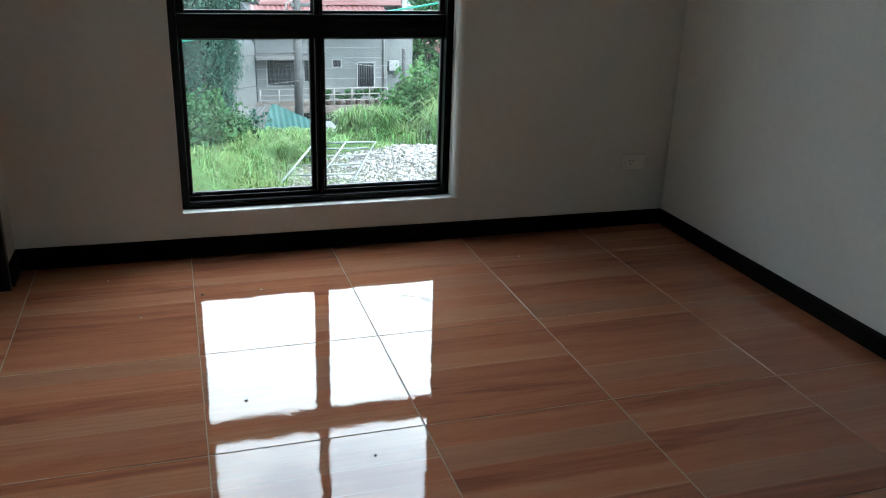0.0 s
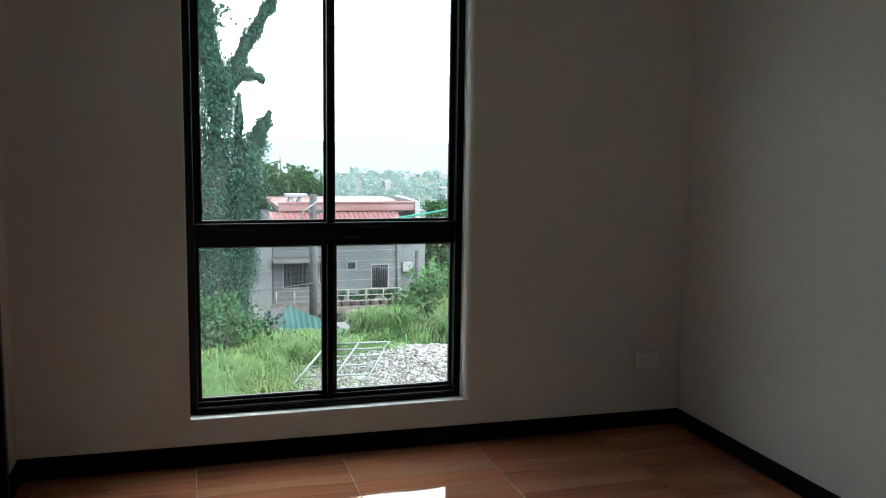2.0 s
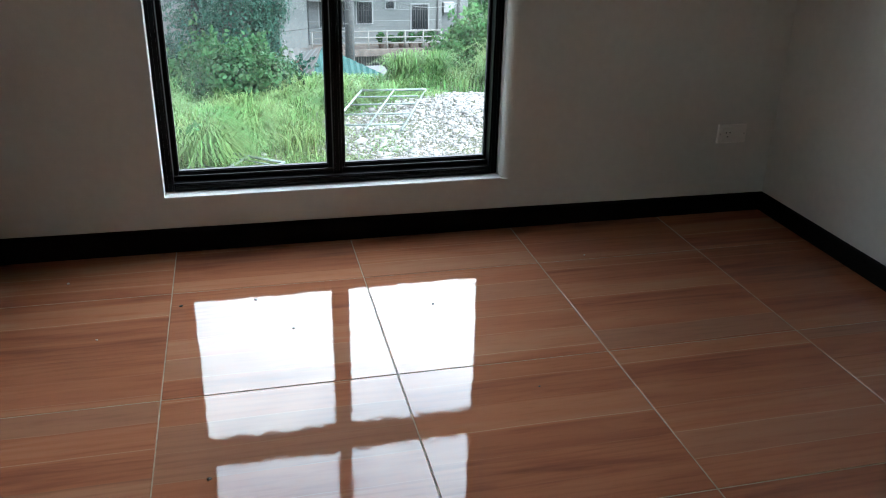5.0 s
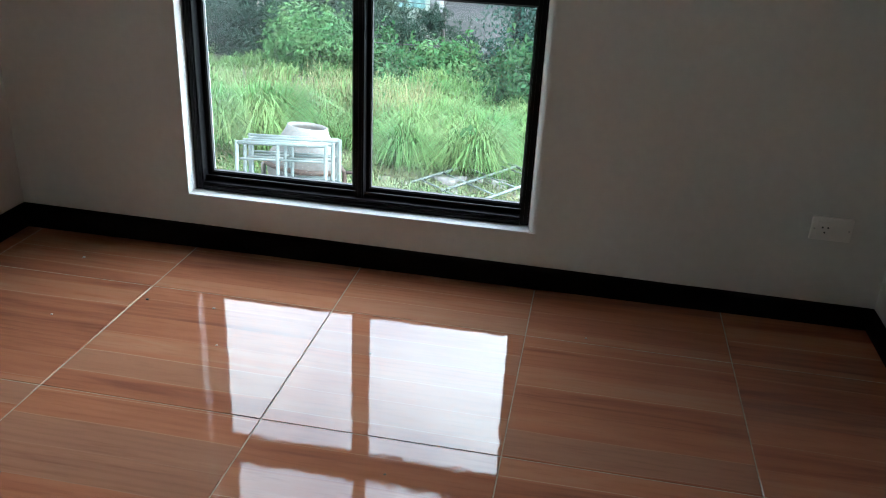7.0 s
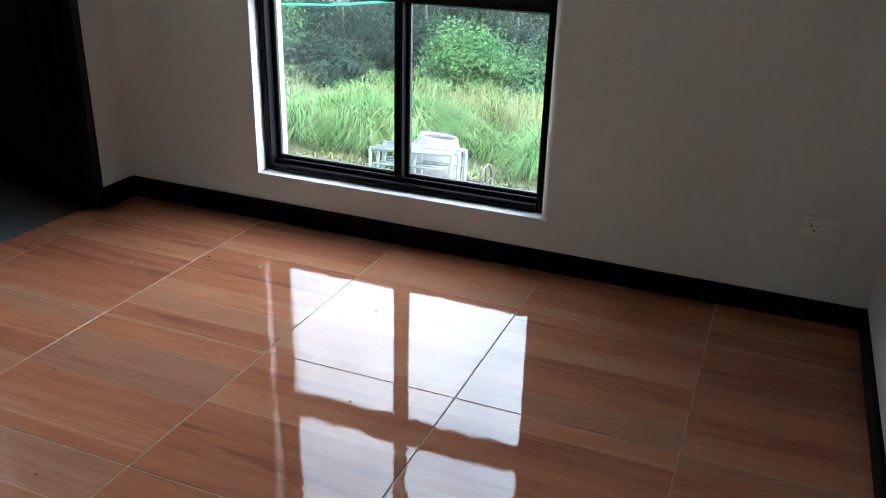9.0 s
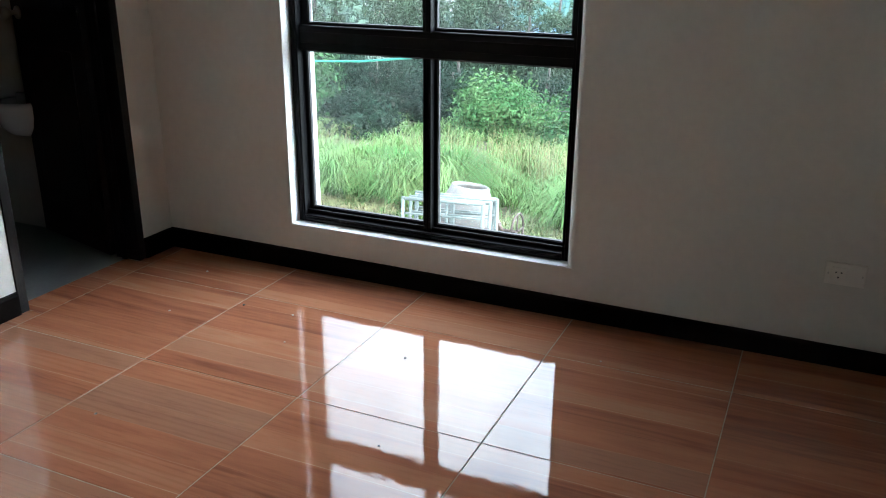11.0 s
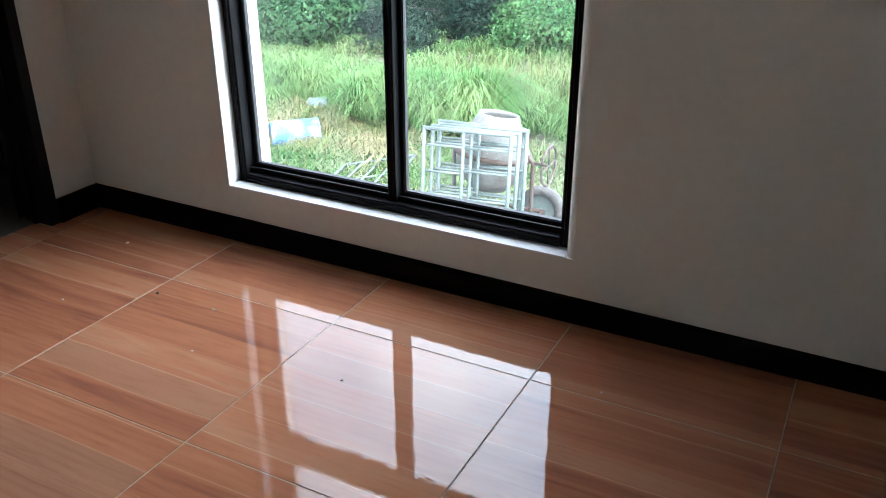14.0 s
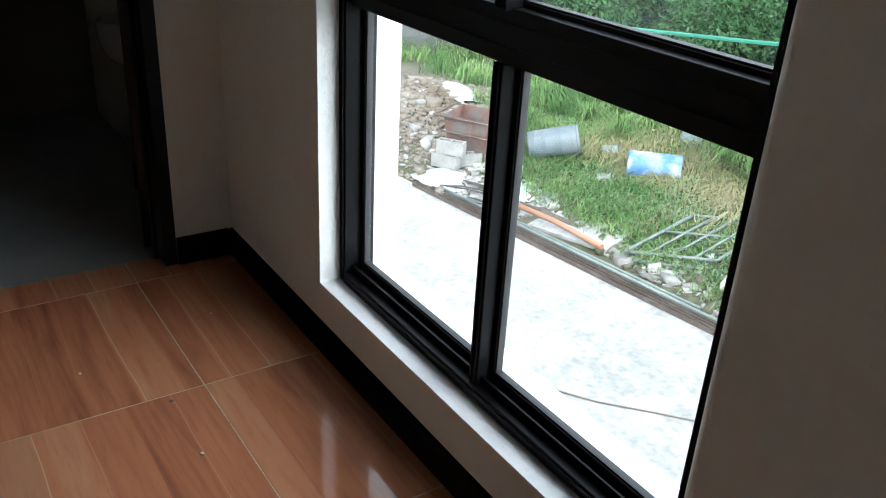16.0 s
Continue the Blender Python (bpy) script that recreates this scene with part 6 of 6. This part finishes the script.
for k in range(6):
    x = 8.0 + 0.5 * k
    pot = thing("potted_plant", "green potted plant on the balcony", "plant", "balcony plants", at=pose(x, 38.85, -6.98))
    bm = bmesh.new()
    lathe(bm, [(0, 0), (0.11, 0), (0.15, 0.25), (0.13, 0.25), (0.12, 0.2), (0, 0.2)], 12)
    part("pot", bm, rust, pot)
    p, d = blob_points((0, 0, 0.5), (0.28, 0.24, 0.3), 90, 5)
    v, f = leaf_quads(p, d, rng.uniform(0.08, 0.18, 90), 1.8)
    big_mesh("foliage", v, f, leaf_mid, pot)

annex = thing("lean_to", "grey-white lean-to with tin roof beside the house", "shed", at=pose(0, 39.2, 0))
part("wall", soft_box((2.7, 0, -11), (4.5, 5, -4.0), 0.02, 1), facade, annex)
corrugated("roof", 2.0, 1.6, 0.3, 0.05, roof_tin, annex, pose(2.6, -1.3, -7.3, 14))
part("red_panel", soft_box((3.6, -0.06, -8.6), (4.4, 0.0, -7.5), 0.01, 1), pink_wall, annex)

shack = thing("teal_roof_shack", "small shack with a faded teal hipped roof", "shed", at=pose(3.2, 24.6, -5.38))
part("wall", soft_box((0.35, 0.6, -3.2), (3.0, 3.2, -0.05), 0.02, 1), shade_wall, shack)


def hip_face(parent, mat, left, right, peak, at, ribs, label):
    """A triangular ribbed roof face from eave left to eave right, up to a peak above the share at of the eave."""
    left, right, peak = Vector(left), Vector(right), Vector(peak)
    up = (right - left).cross(peak - left).normalized()
    bm = bmesh.new()
    rows = []
    for k in range(ribs * 2 + 1):
        u = k / (ribs * 2)
        foot = left.lerp(right, u)
        top = left.lerp(peak, u / at) if u < at else right.lerp(peak, (1 - u) / (1 - at))
        lift = up * (0.03 if k % 2 else 0.0)
        rows.append((bm.verts.new(foot + lift), bm.verts.new(top + lift + up * 0.001)))
    for s, t in zip(rows, rows[1:]):
        bm.faces.new((s[0], t[0], t[1], s[1]))
    ob = part("roof", bm, mat, parent, label)
    ob.modifiers.new("thickness", "SOLIDIFY").thickness = 0.01


hip_face(shack, roof_teal, (0, 0, 0), (3.2, 0.5, -0.1), (0.62, 1.5, 1.0), 0.2, 16, "faded teal roof sheet")
hip_face(shack, roof_tin, (-0.1, 2.6, 0.55), (0, 0, 0), (0.62, 1.5, 1.0), 0.5, 8, "weathered grey roof sheet")
hip_face(shack, roof_teal, (3.2, 0.5, -0.1), (-0.1, 2.6, 0.55), (0.62, 1.5, 1.0), 0.7, 10, "faded teal roof sheet")

pole_mat = material("dark_weathered_concrete_pole", (0.035, 0.037, 0.036), rough=0.9, second=(0.06, 0.062, 0.06), scale=4, fine=0.3, fine_scale=20)
pole = thing("utility_pole", "weathered concrete utility pole with cables", "utility pole", at=pose(4.75, 26, float(land(4.75, 26)) - 0.2))
bm = bmesh.new(); tube(bm, (0, 0, 0), (0, 0, -0.5 + 0.2 - float(land(4.75, 26))), 0.17, 10, 0.13); part("shaft", bm, pole_mat, pole)
part("crossarm", soft_box((-0.2, -0.1, 5.2), (0.75, 0.0, 5.32), 0.01, 1), wall_block, pole)
bm = bmesh.new(); pipe(bm, [(0.12, -0.1, 5.6), (-0.35, -0.1, 5.3), (-0.45, -0.1, 4.6)], 0.035, 6); part("conduit", bm, grille_mat, pole)
pole2 = thing("utility_pole", "slim dark utility pole beside the house", "utility pole", at=pose(11.4, 37, float(land(11.4, 37)) - 0.2))
bm = bmesh.new(); tube(bm, (0, 0, 0), (0, 0, 5.4), 0.13, 8, 0.1); part("shaft", bm, pole_mat, pole2)


def cable(label, a, b, sag, r=0.015):
    a, b = Vector(a), Vector(b)
    pts = [a.lerp(b, k / 14) - Vector((0, 0, sag * 4 * (k / 14) * (1 - k / 14))) for k in range(15)]
    bm = bmesh.new()
    pipe(bm, pts, r, 5)
    tagged(part("overhead_cable", bm, cable_black), label, "cable", "overhead cables")


cable("thin black overhead cable between poles", (4.75, 25.9, -2.2), (11.4, 37, -4.6), 0.5)
cable("thin black overhead cable past the house", (4.75, 25.9, -1.8), (24, 40, -2.6), 0.7)
cable("thin black overhead cable in front of the trees", (4.75, 25.9, -2.6), (-16, 17.5, -0.4), 0.7, 0.012)
cable("thin low wire above the grass", (3.6, 17.6, -2.2), (-17, 14.5, -0.9), 0.8, 0.010)

pink = thing("pink_house", "small pink house behind the bank", "house", at=pose(16.0, 46, 0))
part("wall", soft_box((-1.3, 0, -10), (1.8, 4, -4.9), 0.02, 1), pink_wall, pink)
corrugated("roof", 3.6, 4.2, 0.3, 0.05, roof_pink, pink, pose(-1.5, -0.4, -4.9, 10))
for x, z, m, lab in ((12.6, -5.6, facade_white, "white cloth hanging outdoors"), (13.2, -5.9, tarp_blue, "pale blue cloth hanging outdoors")):
    bm = bmesh.new()
    rows = [[bm.verts.new((x + 0.7 * i / 8, 39 + 0.05 * math.sin(i * 1.3 + j), z - 1.3 * j / 6 + 0.03 * math.sin(i))) for i in range(9)] for j in range(7)]
    for j in range(6):
        for i in range(8):
            bm.faces.new((rows[j][i], rows[j][i + 1], rows[j + 1][i + 1], rows[j + 1][i]))
    tagged(part("hanging_cloth", bm, m), lab, "cloth")
bm = bmesh.new()
pipe(bm, [(11.4, 37.0, -5.0), (13.2, 39.02, -5.5), (15.0, 46.0, -5.2)], 0.012, 5)
tagged(part("clothes_line", bm, cable_black), "thin line carrying hanging cloth", "clothes line")

white_house = thing("white_house", "white two-storey house with a flat roof beyond the trees", "house", at=pose(-21.2, 60, 0, 0, 0, 18))
part("wall", soft_box((-1.9, 0, -7), (1.7, 7, 0.9), 0.02, 1), facade_white, white_house)
part("roof", soft_box((-2.2, -0.5, 0.9), (2.0, 7.3, 1.2), 0.05, 1), facade, white_house)
bm = bmesh.new()
gable = [[bm.verts.new((x, y, z)) for x, z in ((-2.3, 1.2), (-0.1, 2.0), (2.1, 1.2))] for y in (-0.6, 7.4)]
bm.faces.new(gable[0]), bm.faces.new(gable[1][::-1])
for k in range(3):
    bm.faces.new((gable[0][k], gable[0][(k + 1) % 3], gable[1][(k + 1) % 3], gable[1][k]))
part("gable_roof", bm, roof_tin, white_house)
part("balcony", soft_box((-2.1, -0.9, -1.15), (0.2, 0, -0.95), 0.02, 1), facade, white_house)
for k in range(6):
    part("balcony_post", soft_box((-2.05 + 0.42 * k, -0.88, -0.95), (-2.0 + 0.42 * k, -0.83, -0.45), 0.005, 1), facade_white, white_house)
part("balcony_rail", soft_box((-2.1, -0.9, -0.45), (0.2, -0.82, -0.38), 0.01, 1), facade_white, white_house)
# opening painted as a dark sheet in place of a shaded recess
part("lower_opening_shade", soft_box((-1.5, -0.03, -2.4), (0.0, 0.02, -1.3), 0.01, 1), shade_wall, white_house)
part("porch_roof", soft_box((-0.6, -1.6, -1.35), (3.8, 0, -1.1), 0.03, 1), facade_white, white_house)
for x, w in ((-1.6, 0.6), (-0.4, 0.55), (0.3, 0.55), (1.0, 0.55)):
    barred_window(white_house, x, -0.55, w, 0.95, 0.0, 0)
teal = thing("teal_roof_hall", "low hall with a wide teal metal roof", "building", at=pose(-13.0, 48, 0, 0, 0, 16))
part("wall", soft_box((-5, 0, -8), (5.2, 7, -4.6), 0.02, 1), facade_white, teal)
corrugated("roof", 11, 8, 0.5, 0.06, roof_teal, teal, pose(-5.4, -0.5, -4.5, 22))
tarp = thing("blue_tarpaulin", "sagging blue tarpaulin roof between the trees", "tarpaulin", at=pose(-9.6, 34, 0, 0, 0, 15))
bm = bmesh.new()
rows = [[bm.verts.new((-2.2 + 4.4 * i / 12, 3.0 * j / 8, -3.4 + 0.16 * j + 0.12 * math.sin(i * 1.1) - 0.25 * math.sin(math.pi * i / 12))) for i in range(13)] for j in range(9)]
for j in range(8):
    for i in range(12):
        bm.faces.new((rows[j][i], rows[j][i + 1], rows[j + 1][i + 1], rows[j + 1][i]))
part("sheet", bm, tarp_blue, tarp)
for x in (-2.1, 2.1):
    for y in (0.05, 2.95):
        bm = bmesh.new(); tube(bm, (x, y, -8), (x, y, -3.3), 0.05, 6); part("post", bm, bark, tarp)
grey = thing("unfinished_house", "unfinished grey concrete house half hidden by shrubs", "house", at=pose(-3.0, 27, 0, 0, 0, 14))
part("wall", soft_box((-1.0, 0, -8), (3.4, 5, -4.6), 0.02, 1), wall_block, grey)
part("roof_slab", soft_box((-1.4, -1.2, -4.6), (3.6, 5, -4.3), 0.02, 1), wall_block, grey)
part("wall", soft_box((-0.6, 0.6, -4.3), (3.2, 4.6, -2.7), 0.02, 1), shade_wall, grey)
corrugated("roof", 4.4, 4.6, 0.3, 0.05, roof_teal, grey, pose(-0.9, 0.2, -2.72, 9))
bm = bmesh.new()
lathe(bm, [(0, 0), (0.24, 0.0), (0.26, 0.05), (0.26, 0.5), (0.2, 0.58), (0.07, 0.62), (0, 0.62)], 18, pose(-0.55, 0.05, -3.25))
part("water_tank", bm, facade_white, grey, "white plastic water tank")
# the doorway is a dark sheet on the wall, its inner shade painted
part("doorway", soft_box((0.3, -0.04, -7), (1.2, 0.02, -5.0), 0.01, 1), pane_dark, grey)
corrugated("awning", 2.2, 2.0, 0.3, 0.05, roof_teal, grey, pose(-3.2, -0.6, -3.1, 12))

# ---- crumbs on the floor and sill ----
random.seed(21)
for k, (x, y, s) in enumerate(((0.79, -1.25, 0.006), (0.92, -0.42, 0.005), (1.02, -0.62, 0.004), (0.70, -0.42, 0.006), (1.45, -0.55, 0.004), (0.48, -0.58, 0.004), (1.62, -1.05, 0.004), (2.05, -0.30, 0.004), (0.35, -0.2, 0.006), (1.1, -1.62, 0.004))):
    bm = bmesh.new()
    vv = [bm.verts.new((px * s * random.uniform(0.6, 1.3), py * s * random.uniform(0.6, 1.3), pz * s * 0.5)) for px, py, pz in ico]
    for f in icof:
        bm.faces.new([vv[i] for i in f])
    ob = part("plaster_crumb", bm, debris if k % 3 else dark_rod)
    ob.matrix_world = pose(x, y, s * 0.4)
    tagged(ob, "tiny crumb of plaster on the glossy floor", "crumb", "floor crumbs")

# ---- floor tiles, each its own piece ----
def tile_mesh(w, d):
    bm = soft_box((-w / 2, -d / 2, -0.008), (w / 2, d / 2, 0.0), 0.0012, 1)
    me = bpy.data.meshes.new("floor_tile")
    bm.to_mesh(me)
    bm.free()
    me.materials.append(tile_mat)
    return me


xs = [-0.073, 0.070, 0.670, 1.270, 1.871, 2.471, W]
ys = [0.0, -0.328] + [-0.328 - 0.5905 * k for k in range(1, 7)] + [BACK]
meshes = {}
DA, DB = DY1 - 0.042, DY0 + 0.042                   # clear width of the doorway
for xa, xb in zip(xs, xs[1:]):
    cuts = sorted(ys + [DA, DB], reverse=True) if xa < 0 else ys
    for yb, ya in zip(cuts, cuts[1:]):
        lo = xa if xa > 0 or (yb <= DA + 1e-6 and ya >= DB - 1e-6) else 0.0
        joint = 0.0006 if xa < 0 and (ya in (DA, DB) or yb in (DA, DB)) else 0.003
        w, d = xb - lo - 0.003, yb - ya - joint
        key = (round(w, 4), round(d, 4))
        if key not in meshes:
            meshes[key] = tile_mesh(w, d)
        ob = new("floor_tile", meshes[key])
        ob.parent = floor
        ob.matrix_world = pose((lo + xb) / 2, (ya + yb) / 2, random.uniform(-0.0003, 0.0002), random.uniform(-0.05, 0.05), random.uniform(-0.05, 0.05))
